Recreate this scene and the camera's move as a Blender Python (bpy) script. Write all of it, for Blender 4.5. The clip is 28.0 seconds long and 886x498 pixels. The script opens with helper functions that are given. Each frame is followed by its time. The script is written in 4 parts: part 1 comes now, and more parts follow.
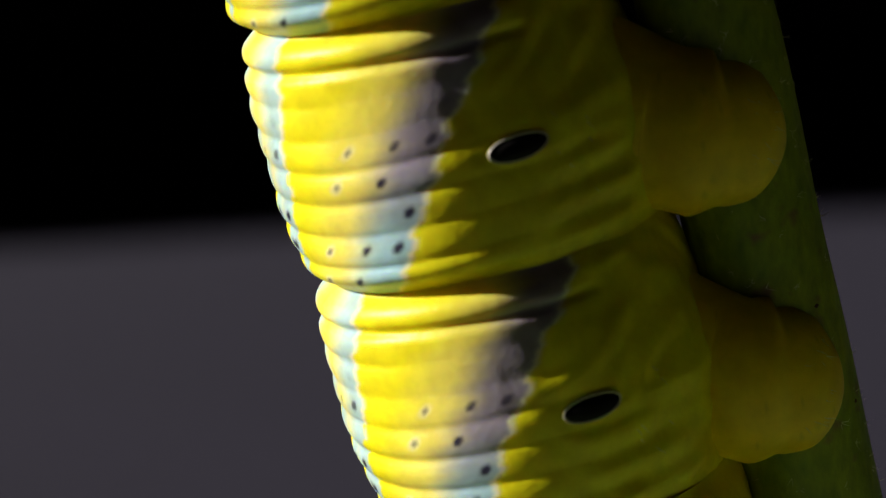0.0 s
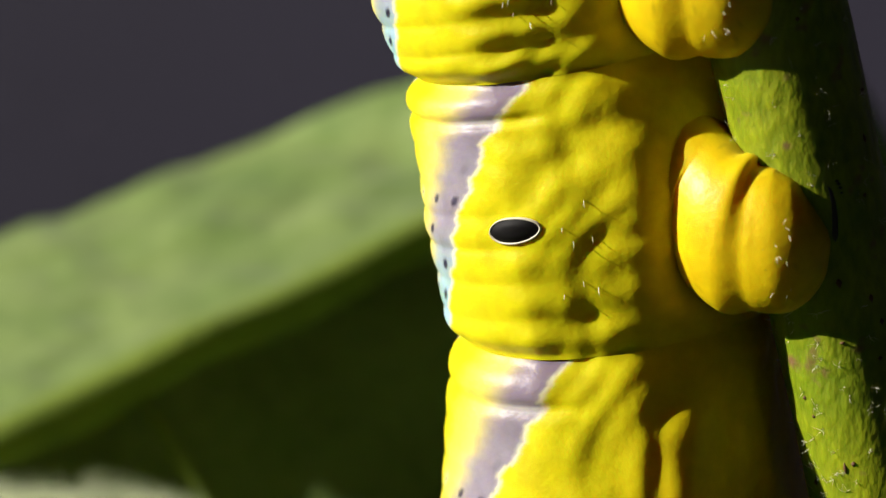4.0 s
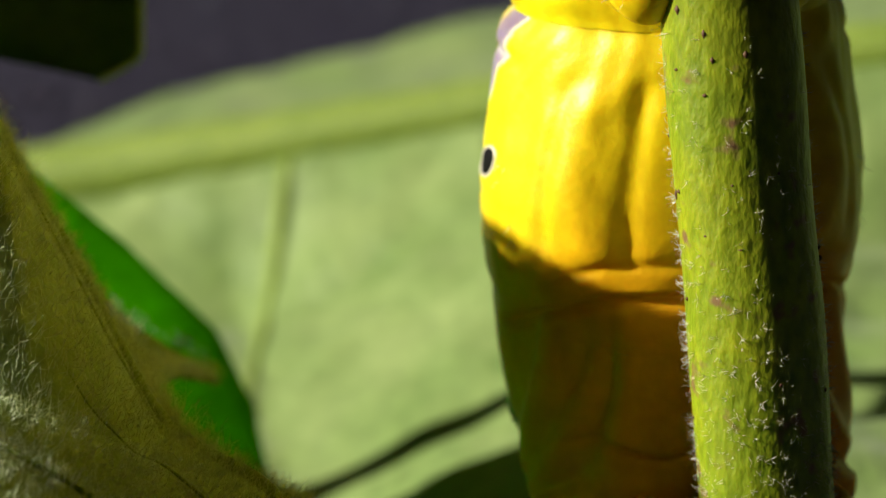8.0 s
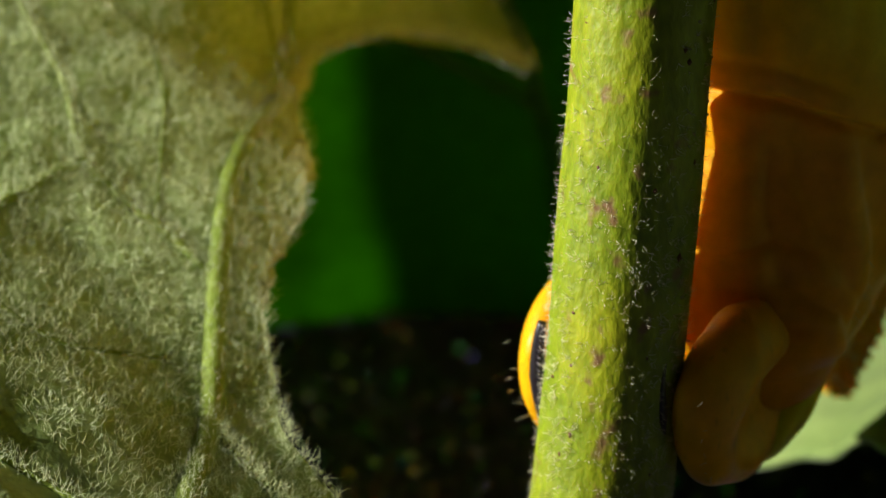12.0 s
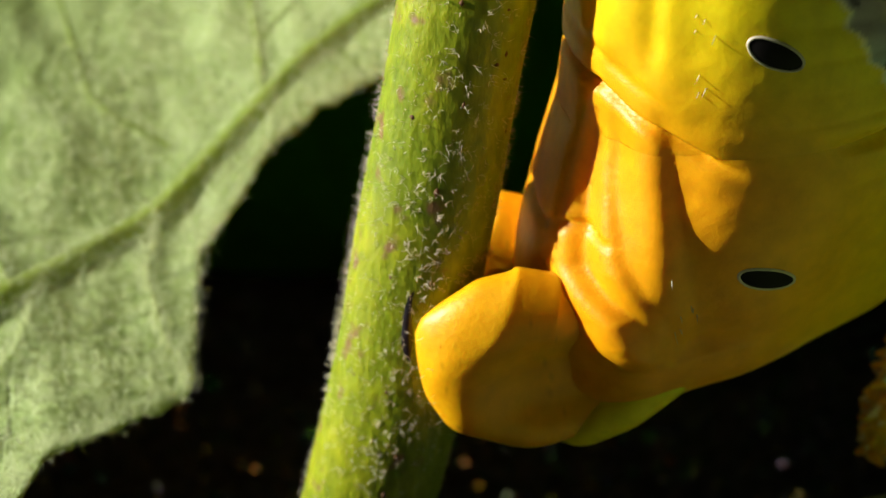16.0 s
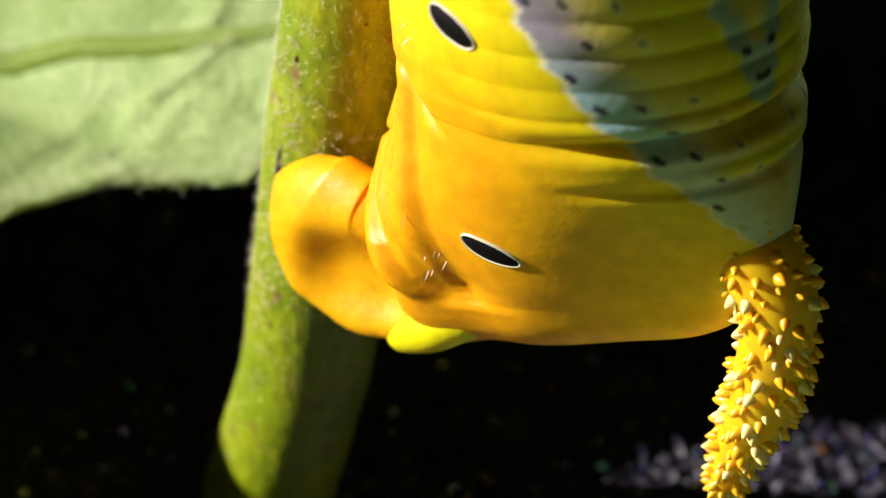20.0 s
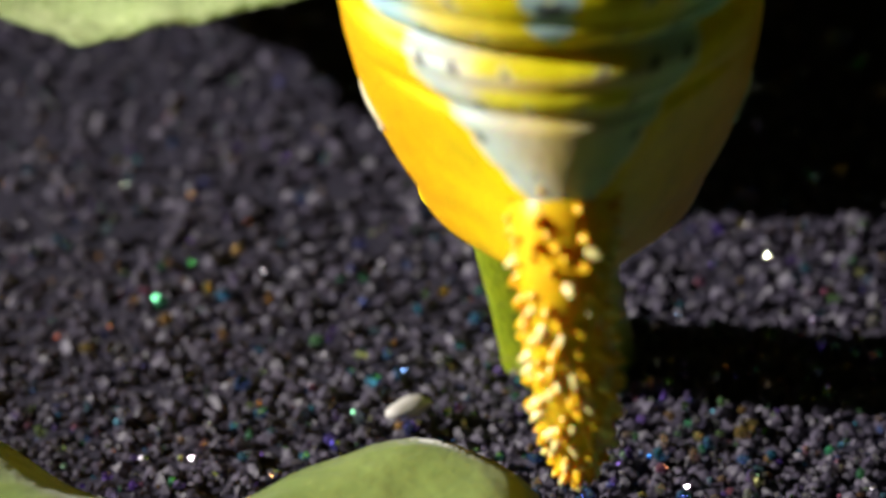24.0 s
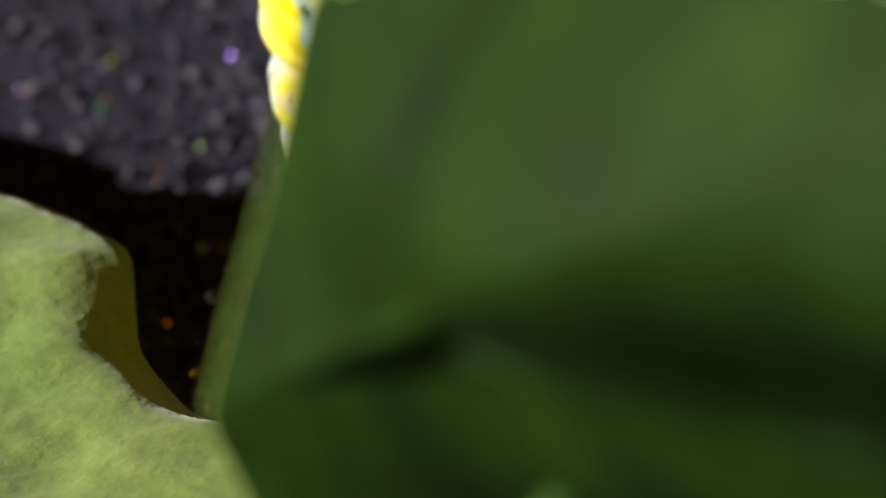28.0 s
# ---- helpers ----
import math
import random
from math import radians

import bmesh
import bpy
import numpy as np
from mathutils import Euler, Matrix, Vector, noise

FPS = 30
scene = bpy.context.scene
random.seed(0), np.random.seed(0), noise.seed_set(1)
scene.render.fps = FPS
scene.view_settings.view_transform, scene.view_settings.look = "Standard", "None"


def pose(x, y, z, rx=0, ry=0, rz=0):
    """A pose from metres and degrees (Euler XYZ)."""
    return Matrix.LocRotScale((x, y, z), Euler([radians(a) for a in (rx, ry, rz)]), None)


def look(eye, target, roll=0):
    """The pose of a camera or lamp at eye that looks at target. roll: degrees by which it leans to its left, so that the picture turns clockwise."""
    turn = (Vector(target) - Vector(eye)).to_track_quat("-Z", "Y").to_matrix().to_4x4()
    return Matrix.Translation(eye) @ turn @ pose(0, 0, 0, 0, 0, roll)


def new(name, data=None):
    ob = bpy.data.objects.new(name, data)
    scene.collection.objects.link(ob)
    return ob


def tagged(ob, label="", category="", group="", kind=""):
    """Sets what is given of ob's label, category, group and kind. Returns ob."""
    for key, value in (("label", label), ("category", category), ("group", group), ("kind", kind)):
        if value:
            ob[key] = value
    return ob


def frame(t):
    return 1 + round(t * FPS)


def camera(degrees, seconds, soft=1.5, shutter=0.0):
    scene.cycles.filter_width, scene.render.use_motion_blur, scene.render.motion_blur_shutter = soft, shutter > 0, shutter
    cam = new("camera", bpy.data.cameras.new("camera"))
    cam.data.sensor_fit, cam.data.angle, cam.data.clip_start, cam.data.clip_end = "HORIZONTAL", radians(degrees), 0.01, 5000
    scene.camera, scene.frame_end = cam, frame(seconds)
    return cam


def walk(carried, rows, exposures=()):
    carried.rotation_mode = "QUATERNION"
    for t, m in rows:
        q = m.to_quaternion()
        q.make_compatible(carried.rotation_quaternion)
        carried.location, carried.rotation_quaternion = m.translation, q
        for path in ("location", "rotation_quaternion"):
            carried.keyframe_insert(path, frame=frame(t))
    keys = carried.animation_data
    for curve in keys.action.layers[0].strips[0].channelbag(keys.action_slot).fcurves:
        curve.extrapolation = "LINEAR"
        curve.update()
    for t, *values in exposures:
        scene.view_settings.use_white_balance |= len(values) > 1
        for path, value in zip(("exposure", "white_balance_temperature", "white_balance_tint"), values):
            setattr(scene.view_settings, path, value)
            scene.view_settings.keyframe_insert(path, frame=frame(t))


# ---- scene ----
# ---- the shot: a tripod camera tilts down while the pot turns on a turntable ----
# seconds; camera x, y, z in millimetres; tilt down, roll, turn of the pot in degrees
SHOT = [
    (0, -11.48, -136.57, 86.80, 8.70, -1.75, 14.27),
    (1, -11.27, -136.05, 89.33, 11.25, -1.75, 1.83),
    (2, -10.25, -134.31, 91.82, 14.13, -1.75, -9.23),
    (3, -9.12, -133.26, 93.36, 16.63, -1.75, -21.00),
    (4, -8.17, -133.58, 94.61, 18.72, -1.75, -31.74),
    (5, -7.19, -134.50, 95.93, 20.61, -1.66, -42.57),
    (6, -6.91, -136.20, 95.38, 21.50, -1.68, -54.35),
    (7, -6.71, -137.48, 95.53, 22.60, -1.67, -67.50),
    (8, -6.42, -138.59, 97.12, 24.16, -1.67, -81.11),
    (9, -6.63, -139.27, 97.01, 25.13, -2.15, -93.22),
    (10, -7.77, -140.35, 96.27, 25.82, -3.14, -105.07),
    (11, -9.07, -142.27, 93.71, 25.51, -3.09, -116.95),
    (12, -9.93, -142.36, 92.11, 25.52, -2.62, -129.17),
    (13, -10.31, -141.42, 91.18, 25.64, -2.46, -141.37),
    (14, -10.30, -140.74, 90.04, 25.44, -2.75, -152.82),
    (15, -10.08, -141.17, 88.94, 24.98, -2.64, -164.91),
    (16, -9.49, -140.75, 87.79, 24.73, -2.05, -176.21),
    (17, -8.73, -140.91, 87.46, 24.87, -1.42, -187.25),
    (18, -7.87, -139.57, 88.97, 25.90, -1.01, -198.88),
    (19, -7.24, -135.56, 91.77, 27.62, -1.52, -211.60),
    (20, -6.98, -133.22, 93.45, 28.62, -2.25, -223.05),
    (21, -7.11, -129.95, 92.28, 28.79, -2.15, -235.73),
    (22, -7.30, -123.91, 88.35, 28.55, -1.95, -249.44),
    (23, -7.54, -119.89, 86.48, 29.02, -1.71, -261.12),
    (24, -8.28, -118.62, 86.28, 29.88, -2.00, -271.57),
    (25, -8.51, -117.32, 87.42, 30.55, -2.00, -283.28),
    (26, -8.48, -115.72, 87.97, 30.73, -1.65, -293.96),
    (27, -7.81, -115.57, 87.97, 29.97, -1.41, -306.31),
    (28, -7.05, -116.12, 87.76, 29.08, -1.78, -318.48),
]


def shot_pose(x, y, z, tilt, roll):
    return pose(x / 1000, y / 1000, z / 1000, 90 - tilt) @ pose(0, 0, 0, 0, 0, roll)


cam = camera(14.26, 28.0, soft=1.3)
cam.data.dof.use_dof = True
cam.data.dof.focus_distance = 0.142
cam.data.dof.aperture_fstop = 54.0
walk(cam, [(t, shot_pose(x, y, z, tilt, roll)) for t, x, y, z, tilt, roll, turn in SHOT], [(0, 0.4), (2, 0.4), (4, 0.5), (9, 0.6), (28, 0.6)])

# ---- daylight: low clear sun from the left ----
SUN_EL, SUN_AZ = 25.5, 182.0
world = bpy.data.worlds.new("sky")
scene.world = world
world.use_nodes = True
sky = world.node_tree.nodes.new("ShaderNodeTexSky")
sky.sky_type, sky.sun_disc = "NISHITA", False
sky.sun_elevation, sky.sun_rotation = radians(SUN_EL), radians(90 - SUN_AZ)
back = world.node_tree.nodes["Background"]
back.inputs["Strength"].default_value = 0.0016
world.node_tree.links.new(sky.outputs[0], back.inputs["Color"])
sun = new("sun", bpy.data.lights.new("sun", "SUN"))
sun.data.energy, sun.data.angle, sun.data.color = 5.0, radians(0.53), (1.0, 0.95, 0.87)
sun_dir = Vector((math.cos(radians(SUN_AZ)) * math.cos(radians(SUN_EL)), math.sin(radians(SUN_AZ)) * math.cos(radians(SUN_EL)), math.sin(radians(SUN_EL))))
sun.matrix_world = look(sun_dir * 2, (0, 0, 0))

# ---- plan units: 1 unit is 1.55 mm; the soil lies at z = -15.9 units, the turning axis at AXIS ----
U = 0.00155
AXIS = (-6.95, -4.78, -15.9)


def V(x, y, z):
    return Vector(((x - AXIS[0]) * U, (y - AXIS[1]) * U, (z - AXIS[2]) * U))


def place(a):
    """Plan units to metres, for arrays."""
    return (np.asarray(a, float) - np.array(AXIS)) * U


# ---- materials ----
def material(name, color=(0.5, 0.5, 0.5), rough=0.5, **more):
    m = bpy.data.materials.new(name)
    m.use_nodes = True
    p = m.node_tree.nodes["Principled BSDF"]
    p.inputs["Base Color"].default_value = (*color, 1)
    p.inputs["Roughness"].default_value = rough
    for key, value in more.items():
        p.inputs[key.replace("_", " ")].default_value = value
    return m


def node(m, kind, **values):
    n = m.node_tree.nodes.new(kind)
    for key, value in values.items():
        if key in n.inputs:
            n.inputs[key].default_value = value
    return n


def link(m, a, b):
    m.node_tree.links.new(a, b)


def shader(m):
    return m.node_tree.nodes["Principled BSDF"]


def noise_node(m, scale, detail=3.0, rough=0.55, coords="Object"):
    tc = m.node_tree.nodes.new("ShaderNodeTexCoord")
    n = m.node_tree.nodes.new("ShaderNodeTexNoise")
    n.inputs["Scale"].default_value, n.inputs["Detail"].default_value, n.inputs["Roughness"].default_value = scale, detail, rough
    link(m, tc.outputs[coords], n.inputs["Vector"])
    return n


def ramp(m, fac, stops):
    r = m.node_tree.nodes.new("ShaderNodeValToRGB")
    while len(r.color_ramp.elements) < len(stops):
        r.color_ramp.elements.new(0.5)
    for e, (at, c) in zip(r.color_ramp.elements, stops):
        e.position, e.color = at, (*c, 1)
    link(m, fac, r.inputs["Fac"])
    return r


def bump(m, height, strength, distance):
    b = m.node_tree.nodes.new("ShaderNodeBump")
    b.inputs["Strength"].default_value, b.inputs["Distance"].default_value = strength, distance
    link(m, height, b.inputs["Height"])
    link(m, b.outputs[0], shader(m).inputs["Normal"])
    return b


def mix(m, fac, a, b, blend="MIX"):
    n = m.node_tree.nodes.new("ShaderNodeMix")
    n.data_type, n.blend_type = "RGBA", blend
    for socket, v in ((n.inputs[0], fac), (n.inputs[6], a), (n.inputs[7], b)):
        if isinstance(v, (int, float)):
            socket.default_value = v
        elif isinstance(v, tuple):
            socket.default_value = (*v, 1)
        else:
            link(m, v, socket)
    return n.outputs[2]


def skin_material(name, rough=0.42, sss=0.35):
    """Painted pattern from the mesh, soft translucent skin with fine pores."""
    m = material(name, rough=rough)
    p = shader(m)
    att = m.node_tree.nodes.new("ShaderNodeAttribute")
    att.attribute_name = "pattern"
    n = noise_node(m, 900, 4)
    v = ramp(m, n.outputs["Fac"], [(0.3, (0.86, 0.84, 0.8)), (0.7, (1.06, 1.06, 1.06))])
    link(m, mix(m, 1.0, att.outputs["Color"], v.outputs[0], "MULTIPLY"), p.inputs["Base Color"])
    p.inputs["Subsurface Weight"].default_value = sss
    p.inputs["Subsurface Radius"].default_value = (1.0, 0.55, 0.08)
    p.inputs["Subsurface Scale"].default_value = 0.001
    p.inputs["Specular IOR Level"].default_value = 0.32
    fine = noise_node(m, 2600, 3)
    bump(m, fine.outputs["Fac"], 0.22, 0.00012)
    return m


def leaf_material(name, dark, light, glow, scale=260, velvet=0.3, through_light=0.3):
    """Leaf blade: mottled green, lets sunlight through, fine relief."""
    m = material(name, rough=0.55)
    p = shader(m)
    n1, n2 = noise_node(m, scale, 5, 0.6), noise_node(m, scale * 7, 3)
    c = ramp(m, n1.outputs["Fac"], [(0.3, dark), (0.72, light)])
    v = ramp(m, n2.outputs["Fac"], [(0.3, (0.8, 0.82, 0.78)), (0.7, (1.12, 1.1, 1.1))])
    base = mix(m, 1.0, c.outputs[0], v.outputs[0], "MULTIPLY")
    link(m, base, p.inputs["Base Color"])
    p.inputs["Sheen Weight"].default_value = velvet
    p.inputs["Sheen Roughness"].default_value = 0.4
    bump(m, n2.outputs["Fac"], 0.5, 0.0003)
    t = m.node_tree.nodes.new("ShaderNodeBsdfTranslucent")
    link(m, mix(m, 1.0, v.outputs[0], glow, "MULTIPLY"), t.inputs["Color"])
    s = m.node_tree.nodes.new("ShaderNodeMixShader")
    s.inputs[0].default_value = through_light
    link(m, p.outputs[0], s.inputs[1])
    link(m, t.outputs[0], s.inputs[2])
    link(m, s.outputs[0], m.node_tree.nodes["Material Output"].inputs["Surface"])
    return m


def stem_material():
    m = material("green_stem", rough=0.45)
    p = shader(m)
    tc = m.node_tree.nodes.new("ShaderNodeTexCoord")
    mp = m.node_tree.nodes.new("ShaderNodeMapping")
    mp.inputs["Scale"].default_value = (1, 1, 0.5)
    link(m, tc.outputs["Object"], mp.inputs["Vector"])
    streak = m.node_tree.nodes.new("ShaderNodeTexNoise")
    streak.inputs["Scale"].default_value, streak.inputs["Detail"].default_value = 2200, 4
    link(m, mp.outputs[0], streak.inputs["Vector"])
    c = ramp(m, streak.outputs["Fac"], [(0.25, (0.18, 0.235, 0.003)), (0.75, (0.36, 0.41, 0.008))])
    big = noise_node(m, 140, 3)
    blot = ramp(m, big.outputs["Fac"], [(0.42, (0.75, 0.85, 0.8)), (0.62, (1.1, 1.05, 1.0))])
    base = mix(m, 1.0, c.outputs[0], blot.outputs[0], "MULTIPLY")
    scar = noise_node(m, 700, 2)
    mask = ramp(m, scar.outputs["Fac"], [(0.62, (0, 0, 0)), (0.72, (1, 1, 1))])
    link(m, mix(m, mask.outputs[0], base, (0.22, 0.13, 0.05)), p.inputs["Base Color"])
    p.inputs["Subsurface Weight"].default_value = 0.45
    p.inputs["Subsurface Radius"].default_value = (0.4, 0.7, 0.1)
    p.inputs["Subsurface Scale"].default_value = 0.001
    bump(m, streak.outputs["Fac"], 0.6, 0.0002)
    return m


def soil_material(name, dark, light, rough, top=None):
    m = material(name, rough=rough)
    p = shader(m)
    info = m.node_tree.nodes.new("ShaderNodeNewGeometry")
    c = ramp(m, info.outputs["Random Per Island"], [(0.0, dark), (0.75, light), (1.0, top or light)])
    n = noise_node(m, 1500, 3)
    v = ramp(m, n.outputs["Fac"], [(0.3, (0.7, 0.7, 0.72)), (0.7, (1.15, 1.12, 1.12))])
    link(m, mix(m, 1.0, c.outputs[0], v.outputs[0], "MULTIPLY"), p.inputs["Base Color"])
    bump(m, n.outputs["Fac"], 0.6, 0.0003)
    return m


SKIN = skin_material("caterpillar_skin")
HORN_SKIN = skin_material("horn_skin", 0.34, 0.7)
BLACK = material("spiracle_black", (0.004, 0.003, 0.003), 0.6, Specular_IOR_Level=0.15)
RIM = material("spiracle_rim", (0.66, 0.6, 0.46), 0.45)
CROCHET = material("crochet_black", (0.02, 0.016, 0.022), 0.3)
PALE = material("tubercle_white", (0.95, 0.76, 0.32), 0.25, Subsurface_Weight=0.3, Subsurface_Scale=0.0005)
AMBER = material("tubercle_amber", (0.95, 0.5, 0.015), 0.28, Subsurface_Weight=0.4, Subsurface_Scale=0.0006)
HAIR = material("pale_hair", (0.8, 0.74, 0.55), 0.3)
FELT = material("leaf_hair", (0.82, 0.9, 0.55), 0.3)
STEM = stem_material()
VEIN = leaf_material("leaf_vein", (0.24, 0.36, 0.03), (0.36, 0.48, 0.06), (0.2, 0.28, 0.01), 500)
LEAF_HAIRY = leaf_material("leaf_underside", (0.33, 0.48, 0.13), (0.6, 0.76, 0.33), (0.18, 0.14, 0.001), 300, 0.1)
LEAF_PALE = leaf_material("leaf_pale", (0.2, 0.32, 0.07), (0.36, 0.47, 0.15), (0.2, 0.3, 0.03), 120)
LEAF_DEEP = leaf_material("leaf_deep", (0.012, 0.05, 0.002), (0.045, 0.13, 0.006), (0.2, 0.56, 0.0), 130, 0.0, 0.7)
# near-black green: the shade on the upright leaf is put into its colour
LEAF_SHADED = leaf_material("leaf_shaded", (0.005, 0.018, 0.001), (0.032, 0.075, 0.004), (0.03, 0.1, 0.0), 150, 0.0, 0.35)
VEIN_DEEP = leaf_material("deep_vein", (0.05, 0.12, 0.015), (0.08, 0.16, 0.03), (0.08, 0.3, 0.0), 400, 0.0)
for m in (LEAF_DEEP, LEAF_SHADED, VEIN_DEEP):
    shader(m).inputs["Specular IOR Level"].default_value = 0.2
SOIL = soil_material("soil_bed", (0.009, 0.007, 0.02), (0.014, 0.011, 0.031), 0.8)
GRAIN = soil_material("soil_grain", (0.028, 0.023, 0.04), (0.05, 0.042, 0.072), 0.55, (0.085, 0.075, 0.115))
def glint_material():
    m = material("mineral_grain", rough=0.12, Metallic=0.9)
    info = m.node_tree.nodes.new("ShaderNodeNewGeometry")
    c = ramp(m, info.outputs["Random Per Island"], [(0.0, (0.5, 0.48, 0.56)), (0.3, (0.6, 0.55, 0.65)), (0.45, (0.3, 0.14, 0.8)), (0.6, (0.1, 0.5, 0.75)), (0.74, (0.85, 0.4, 0.12)), (0.86, (0.12, 0.7, 0.35)), (1.0, (0.8, 0.25, 0.45))])
    link(m, c.outputs[0], shader(m).inputs["Base Color"])
    return m


GLINT = glint_material()
# for the added sky-blocking panels, dark so that they bounce little light
BLOCKER = soil_material("dark_blocker", (0.014, 0.013, 0.016), (0.02, 0.018, 0.022), 0.9)
GROUND = soil_material("dark_ground", (0.042, 0.031, 0.088), (0.052, 0.039, 0.1), 0.9)
POT = material("pot_plastic", (0.03, 0.03, 0.032), 0.5)
PEBBLE = material("pale_pebble", (0.5, 0.48, 0.46), 0.6)


# ---- mesh helpers ----
def part(name, mesh, mat, parent, label=""):
    if isinstance(mesh, bmesh.types.BMesh):
        me = bpy.data.meshes.new(name)
        mesh.to_mesh(me)
        mesh.free()
    else:
        me = mesh
    if mat and not me.materials:
        me.materials.append(mat)
    ob = new(name, me)
    ob.parent = parent
    if label:
        ob["label"] = label
    return ob


def mesh_of(name, verts, faces, smooth=True, colors=None):
    me = bpy.data.meshes.new(name)
    me.from_pydata(np.asarray(verts, float).tolist(), [], faces)
    if smooth:
        me.polygons.foreach_set("use_smooth", np.ones(len(me.polygons), bool))
    if colors is not None:
        a = me.color_attributes.new("pattern", "FLOAT_COLOR", "POINT")
        a.data.foreach_set("color", np.c_[colors, np.ones(len(colors))].astype(np.float32).ravel())
    me.update()
    return me


def grid_faces(n, m, wrap=False, flip=False):
    i, j = np.meshgrid(np.arange(n - 1), np.arange(m if wrap else m - 1), indexing="ij")
    k = (j + 1) % m
    f = np.stack([i * m + j, i * m + k, (i + 1) * m + k, (i + 1) * m + j], -1).reshape(-1, 4)
    return (f[:, ::-1] if flip else f).tolist()


def smooth_curve(points, n, more=None):
    """n points on a soft curve through the control points."""
    p = np.asarray(points, float)
    t = np.r_[0, np.cumsum(np.linalg.norm(np.diff(p[:, :3], axis=0), axis=1))]
    s = np.linspace(0, t[-1], n)
    q = np.stack([np.interp(s, t, p[:, k]) for k in range(p.shape[1])], 1)
    w = max(3, n // (2 * len(p))) | 1
    pad = np.concatenate([2 * q[0] - q[1:w][::-1], q, 2 * q[-1] - q[-w:-1][::-1]])
    ker = np.hanning(w + 2)[1:-1]
    ker /= ker.sum()
    off = (len(pad) - n) // 2 - w // 2
    return np.stack([np.convolve(pad[:, k], ker, "valid")[off:off + n] for k in range(p.shape[1])], 1)


def frames_along(c):
    t = np.gradient(c, axis=0)
    t /= np.linalg.norm(t, axis=1)[:, None]
    up = np.array([0.0, 0, 1]) if abs(t[:, 2]).mean() < 0.8 else np.array([1.0, 0, 0])
    a = np.cross(t, up)
    a /= np.linalg.norm(a, axis=1)[:, None]
    return t, a, np.cross(t, a)


def tube(points, radius, n=24, sides=12, closed=True):
    """A round tube (plan units) along control points; radius as a list of (at, r)."""
    c = smooth_curve(points, n)
    t, a, b = frames_along(c)
    at = np.linspace(0, 1, n)
    r = np.interp(at, [k for k, _ in radius], [k for _, k in radius])
    ang = np.linspace(0, 2 * np.pi, sides, endpoint=False)
    v = c[:, None] + r[:, None, None] * (np.cos(ang)[None, :, None] * a[:, None] + np.sin(ang)[None, :, None] * b[:, None])
    v = v.reshape(-1, 3)
    f = grid_faces(n, sides, True)
    if closed:
        v = np.r_[v, c[:1], c[-1:]]
        k = n * sides
        f += [(k, j, (j + 1) % sides)[::-1] for j in range(sides)]
        f += [(k + 1, (n - 1) * sides + j, (n - 1) * sides + (j + 1) % sides) for j in range(sides)]
    return v, f


def join(pieces):
    vs, fs, k = [], [], 0
    for v, f in pieces:
        vs.append(np.asarray(v))
        fs += [tuple(i + k for i in q) for q in f]
        k += len(v)
    return np.concatenate(vs), fs


def hairs(roots, ways, length, width, bend, r):
    """Fine curved hairs as thin three-sided spikes, joined."""
    n = len(roots)
    side = np.cross(ways, r.normal(size=(n, 3)))
    side /= np.linalg.norm(side, axis=1)[:, None] + 1e-9
    third = np.cross(ways, side)
    ln = (length * r.uniform(0.5, 1.25, n))[:, None]
    mid = roots + ways * ln * 0.55
    tip = roots + ways * ln + side * ln * bend * r.uniform(-1, 1, (n, 1)) + np.array([0, 0, 0.15]) * ln * bend
    w = width
    v = np.stack([roots + side * w, roots - side * w * 0.5 + third * w * 0.86, roots - side * w * 0.5 - third * w * 0.86,
                  mid + side * w * 0.7, mid - side * w * 0.35 + third * w * 0.6, mid - side * w * 0.35 - third * w * 0.6, tip], 1)
    base = [(0, 1, 4, 3), (1, 2, 5, 4), (2, 0, 3, 5), (3, 4, 6), (4, 5, 6), (5, 3, 6)]
    return v.reshape(-1, 3), [tuple(7 * i + j for j in q) for i in range(n) for q in base]


def empty(name, label, category, at=(0, 0, 0)):
    return tagged(new(name), label, category)

# ---- setting ----
def ground_sheet():
    bm = bmesh.new()
    bmesh.ops.create_grid(bm, x_segments=40, y_segments=40, size=60.0)
    for v in bm.verts:
        v.co.z = -0.11
    ob = part("ground", bm, GROUND, None)
    return tagged(ob, "dark bare ground around the flower pot", "ground", kind="structure")


def wall(name, lo, hi, label):
    bm = bmesh.new()
    bmesh.ops.create_cube(bm, size=1.0)
    for v in bm.verts:
        v.co = Vector([a + (b - a) * (c + 0.5) for a, b, c in zip(lo, hi, v.co)])
    return tagged(part(name, bm, BLOCKER, None), label, "wall", kind="structure")


